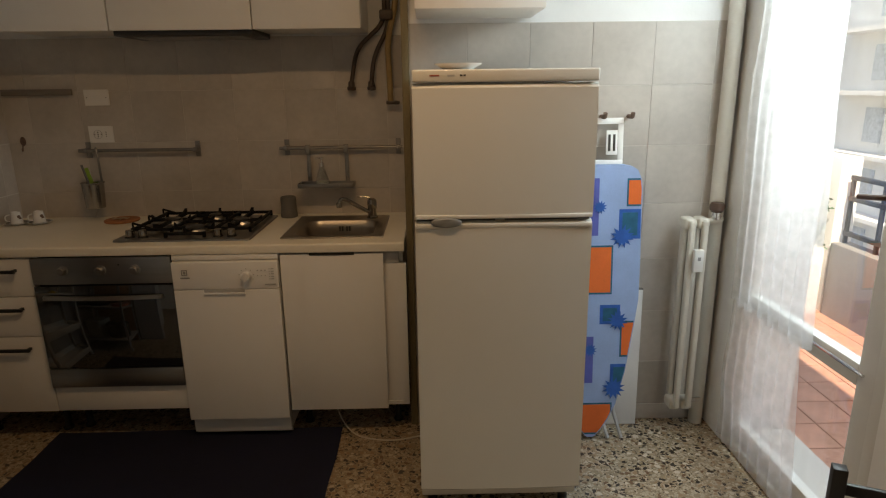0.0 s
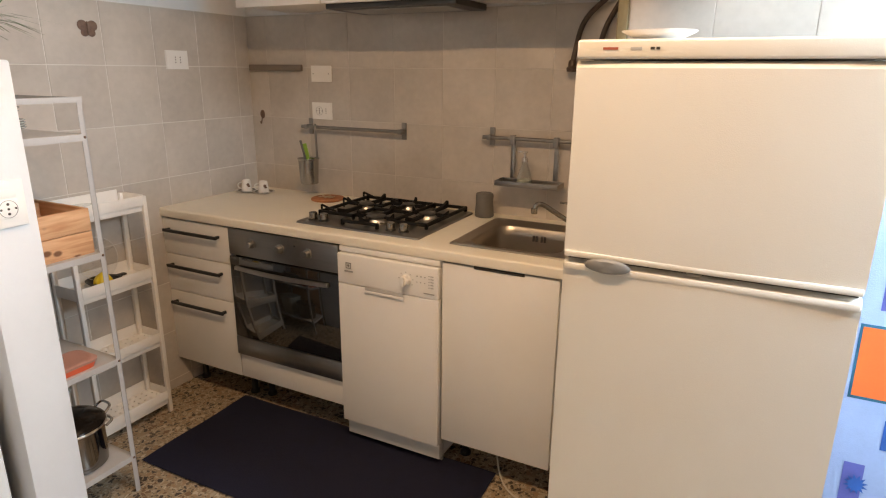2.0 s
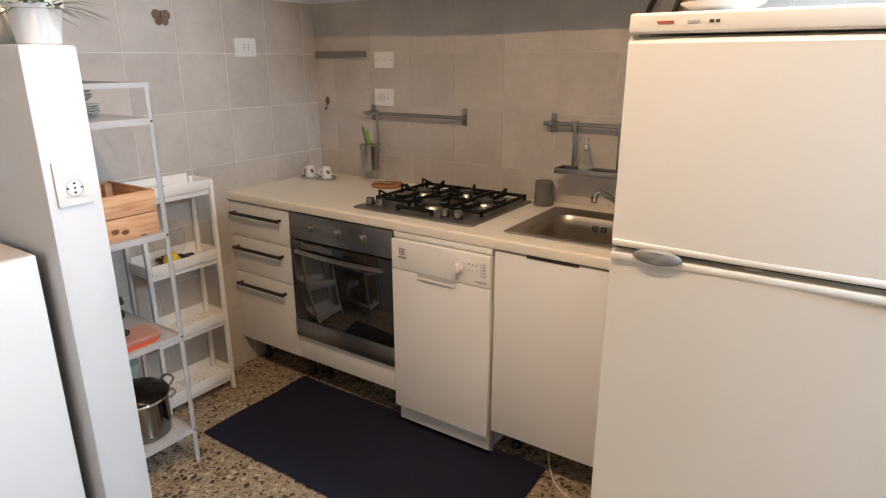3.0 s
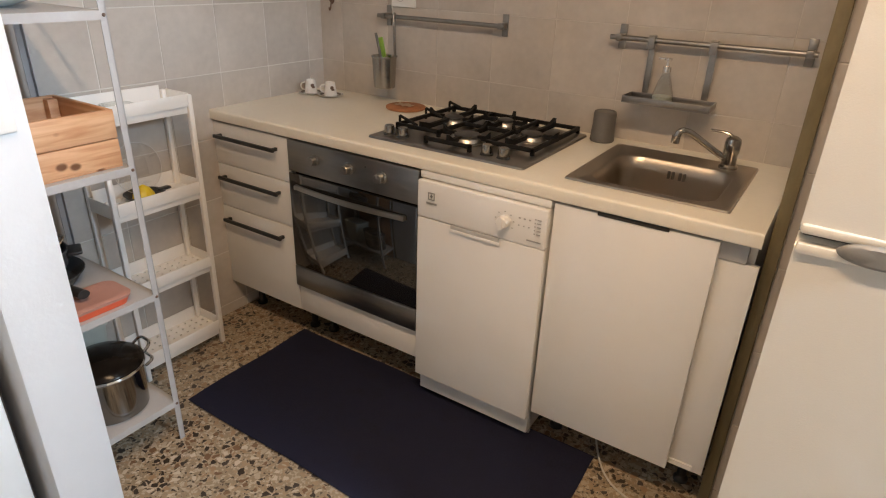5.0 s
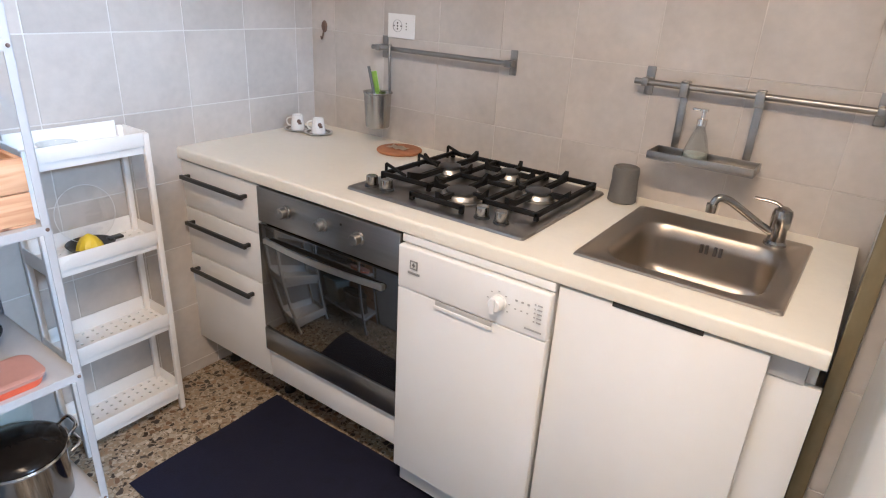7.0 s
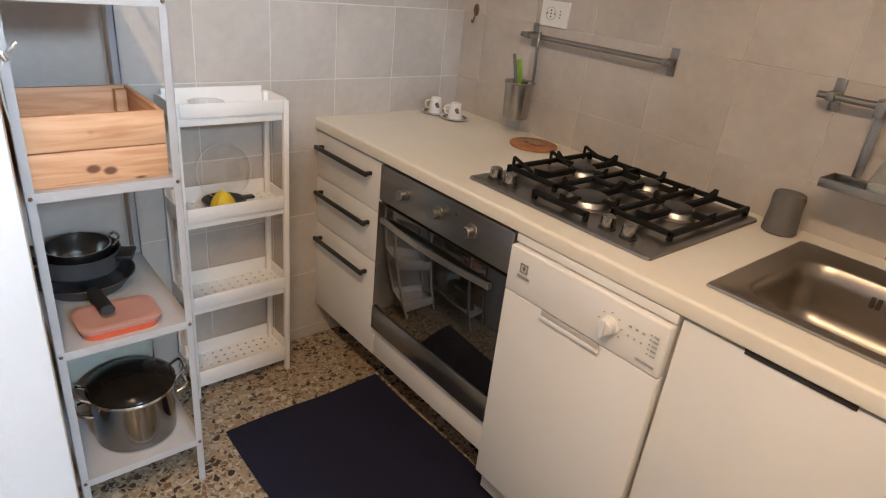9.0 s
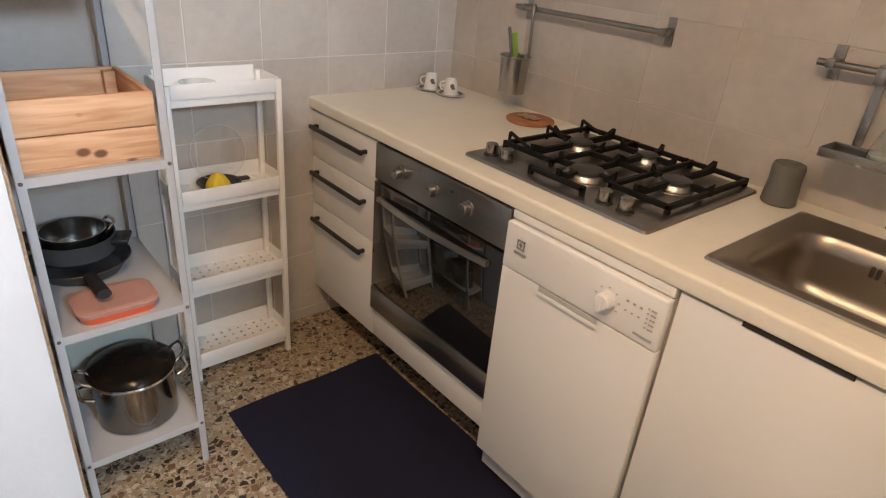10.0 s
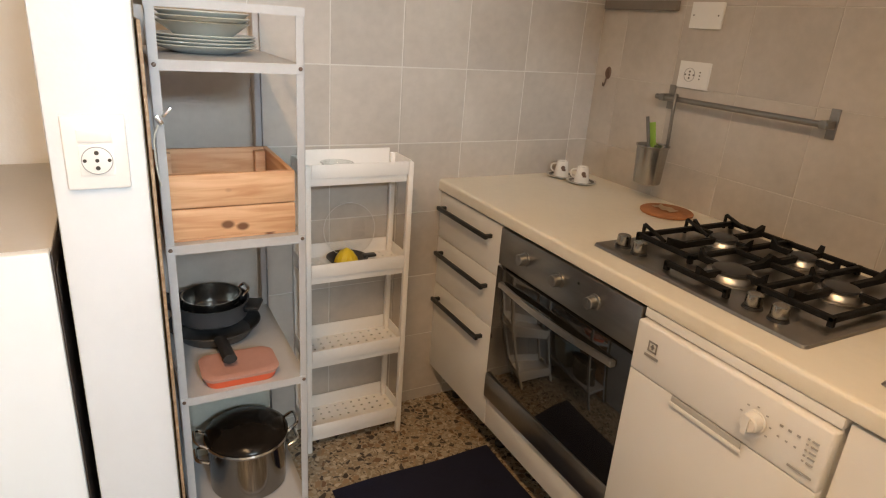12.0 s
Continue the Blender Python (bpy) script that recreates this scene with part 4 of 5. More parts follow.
    lathe_part(t, "lid", [(0.1085, 0.0), (0.1120, 0.002), (0.1105, 0.006), (0.092, 0.020), (0.060, 0.031), (0.028, 0.036), (0, 0.037)], (*c, zb + 0.1600), M_LID, 44, "smoked brown glass lid")
    for a in (-92, 88):
        d, q = Vector((math.cos(radians(a)), math.sin(radians(a)), 0)), Vector((-math.sin(radians(a)), math.cos(radians(a)), 0))
        o = Vector((*c, zb))
        for zz2, rise, nm in ((0.108, 0.010, "handle"), (0.156, 0.022, "lid_handle")):
            pts = rounded([o + d * 0.105 + q * 0.034 + Vector((0, 0, zz2)), o + d * 0.136 + q * 0.030 + Vector((0, 0, zz2 + rise)), o + d * 0.136 - q * 0.030 + Vector((0, 0, zz2 + rise)), o + d * 0.105 - q * 0.034 + Vector((0, 0, zz2))], 0.02)
            tube_part(t, nm, pts, 0.0048, M_CHROME, 10)


pans()


def cart():
    t = thing("tray_cart", (0.09, -0.995, 0), "narrow white plastic four-tray shelf unit", "shelf")
    x0, x1, y0, y1 = 0.012, 0.172, -1.172, -0.826
    leg = 0.018
    for x in (x0, x1 - leg):
        for y in (y0, y1 - leg):
            bm = bmesh.new()
            add_box(bm, x, x + leg, y, y + leg, 0, 1.003, 0.003)
            part(t, "leg", mesh_of(bm, "leg", M_CART))
    for z0, z1 in ((0.958, 1.006), (0.645, 0.694), (0.345, 0.394), (0.060, 0.110)):
        bm = bmesh.new()
        w, g = 0.004, leg + 0.0004
        # lips between the legs, with a set-back apron under them
        add_box(bm, x1 - w - 0.0005, x1 - 0.0005, y0 + g, y1 - g, z0 + 0.006, z1, 0.0015)
        add_box(bm, x1 - 0.014, x1 - 0.010, y0 + g, y1 - g, z0 - 0.018, z0 + 0.008, 0.001)
        add_box(bm, x0 + 0.0005, x0 + w, y0 + g, y1 - g, z0, z1 + 0.012, 0.0015)
        for y in (y0 + 0.0005, y1 - w - 0.0005):
            add_box(bm, x0 + g, x1 - g, y, y + w, z0, z1, 0.0015)
        zt = z0 + 0.012
        fx0, fx1, fy0, fy1 = x0 + w, x1 - w, y0 + w, y1 - w
        if z0 > 0.9:
            add_box(bm, fx0, fx1, fy0, fy1, zt - 0.004, zt)
            part(t, "tray", mesh_of(bm, "tray", M_CART))
            continue
        # tray floor as strips round rows of small holes
        nx, ny = 5, 11
        px, py, hx, hy = (fx1 - fx0) / nx, (fy1 - fy0) / ny, 0.0045, 0.0042
        for i in range(nx):
            cx = fx0 + (i + 0.5) * px
            add_box(bm, cx - px / 2, cx - hx, fy0, fy1, zt - 0.003, zt)
            add_box(bm, cx + hx, cx + px / 2, fy0, fy1, zt - 0.003, zt)
            for j in range(ny):
                cy = fy0 + (j + 0.5) * py
                add_box(bm, cx - hx, cx + hx, cy - py / 2, cy - hy, zt - 0.003, zt)
                add_box(bm, cx - hx, cx + hx, cy + hy, cy + py / 2, zt - 0.003, zt)
        part(t, "tray", mesh_of(bm, "tray", M_CART))
    g = thing("glass_dish", (0.09, -1.05, 0.9705), "small clear glass dish on the top tray", "dish")
    lathe_part(g, "bowl", [(0, 0), (0.042, 0), (0.050, 0.020), (0.052, 0.022), (0.048, 0.021), (0.040, 0.004), (0, 0.004)], (0.09, -1.05, 0.9705), M_GLASSWARE, 36)
    g = thing("glass_pot_cover", (0.030, -0.985, 0.66), "clear glass pot cover standing against the wall", "pot cover")
    lathe_part(g, "pane", [(0, 0.010), (0.04, 0.008), (0.088, 0.0), (0.090, 0.002), (0.04, 0.011), (0, 0.013)], (0.032, -0.985, 0.752), M_GLASS, 40, ry=82)
    # white ring along the glass edge, a modelled highlight
    m = turned((0.034, -0.985, 0.752), 0, 82, 0)
    tube_part(g, "rim", [m @ Vector((0.089 * math.cos(a), 0.089 * math.sin(a), 0.0)) for a in (math.pi * k / 20 for k in range(40))], 0.0011, M_PORCELAIN, 8, "thin white ring painting the highlight on the glass rim", closed=True)
    s = thing("citrus_squeezer", (0.10, -1.02, 0.6585), "yellow citrus squeezer in a black bowl", "squeezer")
    bm = bmesh.new()
    add_lathe(bm, [(0, 0), (0.046, 0), (0.066, 0.022), (0.068, 0.024), (0.064, 0.024), (0.044, 0.005), (0, 0.005)], turned((0.100, -1.015, 0.6585)), 32)
    add_box(bm, 0.088, 0.112, -0.962, -0.918, 0.676, 0.684, 0.002)
    part(s, "bowl", mesh_of(bm, "bowl", M_POTGREY))
    bm = bmesh.new()
    n = 24
    rings = []
    for r, h in ((0.036, 0.006), (0.032, 0.024), (0.020, 0.044), (0.003, 0.056)):
        rings.append([bm.verts.new((0.104 + (r * (1 + 0.10 * (k % 2))) * math.cos(2 * math.pi * k / n), -1.020 + (r * (1 + 0.10 * (k % 2))) * math.sin(2 * math.pi * k / n), 0.6585 + h)) for k in range(n)])
    for a, b in zip(rings, rings[1:]):
        for k in range(n):
            bm.faces.new((a[k], a[(k + 1) % n], b[(k + 1) % n], b[k]))
    bm.faces.new(rings[-1])
    part(s, "cone", mesh_of(bm, "cone", M_YELLOW), "ribbed yellow cone")


cart()


# ---------------------------------------------------------------- west side by the partition
def white_appliance():
    t = thing("small_fridge", (0.37, -2.08, 0), "low white fridge with a greige top and dark side", "fridge")
    y0, y1 = -2.40, -1.757
    box_part(t, "body", 0.012, 0.672, y0, y1 - 0.006, 0.02, 0.986, M_DW, 0.003)
    box_part(t, "door", 0.690, 0.715, y0, y1 - 0.004, 0.03, 1.004, M_DAYLITWHITE, 0.004, seg=3)
    box_part(t, "gasket", 0.6725, 0.6895, y0 + 0.01, y1 - 0.010, 0.05, 0.975, M_BOXBLACK, 0, "black rubber gasket")
    box_part(t, "top", 0.012, 0.6885, y0, y1 - 0.002, 0.9865, 1.003, M_TOPBOARD, 0.003, "greige top board")
    box_part(t, "side_panel", 0.012, 0.708, y1 - 0.0035, y1, 0.03, 0.9985, M_DARKBROWN, 0.001, "dark brown side")
    box_part(t, "grip_recess", 0.655, 0.690, y1 + 0.0003, y1 + 0.002, 0.900, 0.965, M_HOLE, 0.0005, "black grip recess")
    box_part(t, "plinth", 0.10, 0.66, y0 + 0.02, y1 - 0.03, 0.0, 0.0195, M_PLINTH, 0)


white_appliance()


def potted_plant():
    base = (0.715, -1.655, 1.525)
    t = thing("potted_plant", base, "small green plant in a white flowerpot", "plant")
    lathe_part(t, "pot", [(0, 0), (0.046, 0), (0.050, 0.004), (0.060, 0.082), (0.066, 0.084), (0.067, 0.104), (0.062, 0.104), (0.058, 0.085), (0, 0.080)], (base[0], base[1], base[2] + 0.0005), M_PORCELAIN, 36)
    bm = bmesh.new()
    rnd = random.Random(4)
    for k in range(90):
        a, lean, ln = rnd.uniform(0, 6.28), rnd.uniform(0.3, 1.6), rnd.uniform(0.07, 0.15)
        o = Vector((base[0] + rnd.uniform(-0.04, 0.04), base[1] + rnd.uniform(-0.04, 0.04), base[2] + 0.080))
        d = Vector((math.cos(a) * lean, math.sin(a) * lean, 1)).normalized()
        s = d.cross(Vector((0, 0, 1))).normalized()
        prev = None
        for j in range(4):
            f = j / 3
            p = o + d * ln * f + Vector((math.cos(a), math.sin(a), -0.9)) * 0.06 * f * f * lean
            w = 0.006 * (1 - f) + 0.0006
            pair = (bm.verts.new(p - s * w), bm.verts.new(p + s * w))
            if prev:
                bm.faces.new((prev[0], prev[1], pair[1], pair[0]))
            prev = pair
    part(t, "leaves", mesh_of(bm, "leaves", M_LEAF))
    t = thing("white_jar", (0.56, -1.665, 1.525), "plain white rounded jar on the partition", "jar")
    lathe_part(t, "body", [(0, 0), (0.030, 0), (0.040, 0.02), (0.042, 0.06), (0.028, 0.10), (0.014, 0.115), (0, 0.117)], (0.560, -1.665, 1.5255), M_PORCELAIN, 28)


potted_plant()


def wall_shelf():
    t = thing("wall_shelf", (0.1, -0.85, 1.84), "thick white wall shelf high on the wall", "shelf")
    box_part(t, "board", 0.009, 0.20, -1.30, -0.422, 1.838, 1.888, M_FRONT, 0.003)
    t = thing("small_box", (0.12, -0.60, 1.888), "small dark box on the wall shelf", "box")
    box_part(t, "body", 0.14, 0.185, -0.64, -0.585, 1.8885, 1.95, M_BOXBLACK, 0.003)


wall_shelf()


def stored_boards():
    for k, (y0, y1, z1, mat, lab) in enumerate(((-1.5975, -1.5895, 1.46, M_TRIM, "thin worn brown board stored upright"), (-1.5850, -1.5780, 1.38, M_PINE, "thin pine board stored upright"))):
        t = thing("stored_board", (0.27, y0, 0), lab, "board", "boards behind the rack")
        box_part(t, "board", 0.10, 0.530 - 0.02 * k, y0, y1, 0.0005, z1, mat, 0.001)
    t = thing("metal_clip", (0.545, -1.560, 1.19), "chrome clip with a thin cord on the rack post", "clip")
    bm = bmesh.new()
    add_box(bm, -0.003, 0.003, -0.004, 0.004, -0.010, 0.010, 0.001, m=turned((0.530, -1.562, 1.195), 35, 0, 0))
    add_box(bm, -0.003, 0.003, -0.003, 0.003, 0.010, 0.034, 0.001, m=turned((0.530, -1.562, 1.195), -45, 0, 0))
    part(t, "jaw", mesh_of(bm, "jaw", M_CHROME))
    tube_part(t, "cord", rounded([(0.529, -1.565, 1.185), (0.530, -1.575, 1.16), (0.528, -1.574, 1.10), (0.525, -1.568, 1.06)], 0.02), 0.002, M_CABLE, 8)


stored_boards()


# ---------------------------------------------------------------- on the worktop and the tiled wall
def wall_rail(x0, x1, posts):
    t = thing("utensil_rail", ((x0 + x1) / 2, -0.03, 1.238), "dull steel wall rail with flat end brackets", "rail", "utensil rails")
    tube_part(t, "rod", [(x0, -0.045, 1.238), (x1, -0.045, 1.238)], 0.0085, M_RAIL, 14)
    for x in posts:
        bm = bmesh.new()
        add_box(bm, x - 0.0125, x + 0.0125, -0.012, -0.0065, 1.200, 1.278, 0.002)
        add_box(bm, x - 0.010, x + 0.010, -0.056, -0.012, 1.227, 1.249, 0.003)
        part(t, "bracket", mesh_of(bm, "bracket", M_RAIL))


wall_rail(0.362, 0.948, (0.392, 0.932))
wall_rail(1.345, 1.952, (1.375, 1.930))


def utensil_pot():
    x, y = 0.430, -0.092
    t = thing("utensil_pot", (x, y, 0.962), "hanging steel utensil pot with green and grey tools", "utensil pot")
    lathe_part(t, "cup", [(0, 0), (0.040, 0), (0.044, 0.004), (0.050, 0.120), (0.054, 0.124), (0.054, 0.128), (0.049, 0.127), (0.046, 0.122), (0.041, 0.007), (0, 0.006)], (x, y, 0.962), M_CUPSTEEL, 36)
    tube_part(t, "hook", rounded([(x + 0.030, -0.060, 1.082), (x + 0.030, -0.066, 1.215), (x + 0.022, -0.056, 1.252), (x + 0.012, -0.040, 1.248)], 0.02), 0.0055, M_RAIL, 10)
    tube_part(t, "brush_handle", [(x - 0.006, y, 0.975), (x - 0.020, y - 0.004, 1.10), (x - 0.034, y - 0.012, 1.176)], 0.0055, M_CUPGREY, 10)
    bm = bmesh.new()
    add_box(bm, -0.013, 0.013, -0.003, 0.003, 0, 0.075, 0.002, m=turned((x - 0.012, y + 0.010, 1.085), 0, -14, 0))
    add_box(bm, -0.005, 0.005, -0.003, 0.003, -0.10, 0.002, 0.001, m=turned((x - 0.012, y + 0.010, 1.085), 0, -14, 0))
    part(t, "spatula", mesh_of(bm, "spatula", M_GREEN), "lime green spatula")


utensil_pot()


def soap_shelf():
    t = thing("hanging_shelf", (1.575, -0.085, 1.055), "small steel tray hung from the rail", "shelf")
    bm = bmesh.new()
    x0, x1, y0, y1, z0, z1 = 1.440, 1.712, -0.135, -0.040, 1.050, 1.072
    add_box(bm, x0, x1, y0, y1, z0, z0 + 0.002)
    add_box(bm, x0, x1, y0, y0 + 0.003, z0 + 0.002, z1, 0.001)
    add_box(bm, x0, x1, y1 - 0.003, y1, z0 + 0.002, z1, 0.001)
    add_box(bm, x0, x0 + 0.003, y0 + 0.003, y1 - 0.003, z0 + 0.002, z1, 0.001)
    add_box(bm, x1 - 0.003, x1, y0 + 0.003, y1 - 0.003, z0 + 0.002, z1, 0.001)
    part(t, "tray", mesh_of(bm, "tray", M_RAIL))
    for x in (1.484, 1.672):
        bm = bmesh.new()
        add_box(bm, x - 0.010, x + 0.010, -0.0385, -0.0350, 1.052, 1.232, 0.001)
        add_box(bm, x - 0.011, x + 0.011, -0.058, -0.034, 1.2475, 1.253, 0.002)
        add_box(bm, x - 0.011, x + 0.011, -0.060, -0.0555, 1.212, 1.2475, 0.001)
        part(t, "strap", mesh_of(bm, "strap", M_RAIL))
    b = thing("soap_bottle", (1.555, -0.09, 1.0525), "clear soap pump bottle on the hanging shelf", "bottle")
    lathe_part(b, "bottle", [(0, 0), (0.033, 0), (0.035, 0.004), (0.032, 0.030), (0.020, 0.072), (0.012, 0.090), (0.012, 0.100), (0, 0.100)], (1.555, -0.09, 1.0525), M_GLASSWARE, 28)
    lathe_part(b, "liquid", [(0, 0.003), (0.030, 0.003), (0.0315, 0.006), (0.0295, 0.026), (0, 0.026)], (1.555, -0.09, 1.0525), M_FROSTED, 24)
    bm = bmesh.new()
    add_lathe(bm, [(0, 0), (0.013, 0), (0.013, 0.016), (0.005, 0.018), (0.005, 0.034), (0.011, 0.036), (0.011, 0.042), (0, 0.042)], turned((1.555, -0.09, 1.1525)), 20)
    add_box(bm, 1.525, 1.556, -0.095, -0.085, 1.188, 1.1945, 0.002)
    part(b, "pump", mesh_of(bm, "pump", M_CHROME))


soap_shelf()


def small_worktop_things():
    t = thing("grey_tumbler", (1.378, -0.085, 0.9), "dark grey ceramic tumbler by the sink", "cup")
    lathe_part(t, "cup", [(0, 0), (0.038, 0), (0.0415, 0.004), (0.0395, 0.035), (0.0375, 0.060), (0.0385, 0.092), (0.036, 0.102), (0.032, 0.104), (0.030, 0.100), (0, 0.099)], (1.378, -0.085, 0.9005), M_CUPGREY, 32)
    for x, y in ((0.078, -0.165), (0.178, -0.150)):
        s = thing("saucer", (x, y, 0.9), "small white saucer with a dark painted ring", "saucer", "coffee set")
        lathe_part(s, "dish", [(0, 0), (0.030, 0), (0.032, 0.002), (0.054, 0.008), (0.055, 0.010), (0.052, 0.010), (0.032, 0.005), (0, 0.004)], (x, y, 0.9005), M_PORCELAIN, 32)
        lathe_part(s, "ring", [(0.035, 0.0062), (0.046, 0.0092), (0.046, 0.0098), (0.035, 0.0068)], (x, y, 0.9005), M_CUPGREY, 32, "dark ring")
        c = thing("espresso_cup", (x, y, 0.905), "upturned white espresso cup with a brown motif", "cup", "coffee set")
        lathe_part(c, "cup", [(0, 0.052), (0.016, 0.052), (0.017, 0.057), (0.020, 0.057), (0.021, 0.052), (0.025, 0.025), (0.028, 0.002), (0.0275, 0), (0.025, 0.003), (0, 0.003)], (x, y, 0.9055), M_PORCELAIN, 28)
        tube_part(c, "handle", rounded([(x - 0.021, y - 0.010, 0.950), (x - 0.042, y - 0.020, 0.944), (x - 0.040, y - 0.018, 0.920), (x - 0.023, y - 0.011, 0.916)], 0.012), 0.003, M_PORCELAIN, 8)
        bm = bmesh.new()
        m = turned((x + 0.0215, y - 0.0125, 0.940), 83, 0, 60)
        add_lathe(bm, [(0, 0.0022), (0.007, 0.0018), (0.008, 0)], m, 12)
        add_box(bm, -0.003, 0.010, -0.012, -0.004, 0, 0.0018, 0.0005, m=m)
        part(c, "motif", mesh_of(bm, "motif", M_RUST), "brown painted motif")
    t = thing("round_trivet", (0.565, -0.125, 0.9), "round terracotta trivet on the worktop", "trivet")
    lathe_part(t, "disc", [(0, 0), (0.078, 0), (0.081, 0.003), (0.081, 0.008), (0.078, 0.010), (0, 0.010)], (0.565, -0.125, 0.9005), M_CORK, 36)
    t = thing("paper_scrap", (0.56, -0.125, 0.9105), "crumpled beige paper slip on the trivet", "paper")
    bm = bmesh.new()
    rnd = random.Random(3)
    g = [[bm.verts.new((0.522 + 0.015 * i + 0.003 * rnd.random(), -0.150 + 0.014 * j, 0.9125 + 0.006 * rnd.random())) for j in range(4)] for i in range(6)]
    for i in range(5):
        for j in range(3):
            bm.faces.new((g[i][j], g[i + 1][j], g[i + 1][j + 1], g[i][j + 1]))
    bmesh.ops.solidify(bm, geom=list(bm.faces), thickness=0.0012)
    part(t, "slip", mesh_of(bm, "slip", M_PAPER))


small_worktop_things()


def outlet(name, label, m, w, h, holes, rows):
    """A wall plate in its own plane: x across, y up, z out of the wall."""
    t = thing(name, m.translation, label, "socket", "", "")
    bm = bmesh.new()
    add_box(bm, -w / 2, w / 2, -h / 2, h / 2, 0, 0.008, 0.003, m=m)
    part(t, "plate", mesh_of(bm, "plate", M_SOCKET))
    for iw, ih, ox, oy in rows:
        bm = bmesh.new()
        add_box(bm, ox - iw / 2, ox + iw / 2, oy - ih / 2, oy + ih / 2, 0.007, 0.0095, 0.001, m=m)
        part(t, "insert", mesh_of(bm, "insert", M_SOCKET))
    for kind, ox, oy, s in holes:
        bm = bmesh.new()
        if kind == "ring":
            add_lathe(bm, [(s, 0.0092), (s, 0.0108), (s - 0.0012, 0.0108), (s - 0.0012, 0.0092)], m @ turned((ox, oy, 0)), 28)
            part(t, "socket_rim", mesh_of(bm, "socket_rim", M_GREYPLASTIC))
        else:
            add_lathe(bm, [(0, 0.0103), (s, 0.0103), (s, 0.0093), (0, 0.0093)], m @ turned((ox, oy, 0)), 14)
            part(t, "hole", mesh_of(bm, "hole", M_HOLE))
    return t


TO_NORTH = lambda x, z: turned((x, -0.0068, z), 90, 0, 0)
TO_EAST = lambda x, y, z: turned((x, y, z), 0, 0, 90) @ pose(0, 0, 0, 90, 0, 0)
outlet("wall_socket", "white wall socket plate on the tiles", TO_NORTH(0.467, 1.315), 0.112, 0.075,
       [("ring", -0.014, 0, 0.021), ("hole", -0.014, 0, 0.0030), ("hole", -0.014, 0.010, 0.0030), ("hole", -0.014, -0.010, 0.0030), ("hole", -0.030, 0, 0.0026), ("hole", 0.002, 0, 0.0026),
        ("hole", 0.026, 0.010, 0.0024), ("hole", 0.026, 0, 0.0024), ("hole", 0.026, -0.010, 0.0024)], [(0.050, 0.050, -0.014, 0), (0.022, 0.050, 0.026, 0)])
outlet("blank_wall_plate", "blank white wall plate on the tiles", TO_NORTH(0.471, 1.491), 0.112, 0.070, [("hole", -0.046, 0, 0.0022), ("hole", 0.046, 0, 0.0022)], [])
outlet("double_wall_socket", "white socket plate on the side tiles", TO_EAST(0.0068, -0.460, 1.547), 0.110, 0.075,
       [("hole", -0.012, -0.011, 0.0026), ("hole", -0.012, 0, 0.0026), ("hole", -0.012, 0.011, 0.0026), ("hole", 0.014, -0.011, 0.0026), ("hole", 0.014, 0, 0.0026), ("hole", 0.014, 0.011, 0.0026)],
       [(0.024, 0.048, -0.013, 0), (0.024, 0.048, 0.013, 0)])
outlet("partition_socket", "white socket plate with a round outlet on the partition", TO_EAST(0.7805, -1.670, 1.187), 0.088, 0.116,
       [("ring", 0, -0.012, 0.022), ("hole", 0, -0.012, 0.0030), ("hole", 0, 0.000, 0.0034), ("hole", 0, -0.024, 0.0034), ("hole", -0.017, -0.012, 0.0028), ("hole", 0.017, -0.012, 0.0028)],
       [(0.048, 0.048, 0, -0.012), (0.048, 0.020, 0, 0.026)])


def small_wall_things():
    t = thing("magnet_bar", (0.19, -0.015, 1.517), "grey-brown magnetic knife bar on the tiles", "knife bar")
    box_part(t, "bar", 0.020, 0.356, -0.024, -0.0068, 1.503, 1.533, M_MAGNET, 0.002)
    t = thing("wall_hook", (0.045, -0.012, 1.27), "small rusty brown hook on the tiles", "hook")
    bm = bmesh.new()
    add_lathe(bm, [(0, 0.006), (0.012, 0.005), (0.015, 0)], turned((0.075, -0.0068, 1.285), 90, 0, 0) @ Matrix.Diagonal((1, 1.5, 1, 1)), 20)
    add_tube(bm, rounded([(0.075, -0.012, 1.270), (0.073, -0.016, 1.245), (0.078, -0.026, 1.236), (0.078, -0.030, 1.250)], 0.008), 0.0028, 8)
    part(t, "plate", mesh_of(bm, "plate", M_RUST))
    t = thing("butterfly_ornament", (0.012, -0.865, 1.655), "dark brown butterfly ornament on the tiles", "ornament")
    bm = bmesh.new()
    for s in (-1, 1):
        for w, h, oz in ((0.022, 0.020, 0.012), (0.016, 0.015, -0.014)):
            add_lathe(bm, [(0, 0.003), (1, 0.0015), (1, 0)], turned((0.008, -0.865 + s * w * 0.9, 1.655 + oz), 0, 90 - s * 4, 0) @ turned((0, 0, 0), 0, 0, s * 24) @ Matrix.Diagonal((h, w, 1, 1)), 16)
    add_tube(bm, [(0.011, -0.865, 1.632), (0.012, -0.865, 1.655), (0.011, -0.865, 1.682)], 0.004, 8)
    part(t, "body", mesh_of(bm, "body", M_RUST))


small_wall_things()


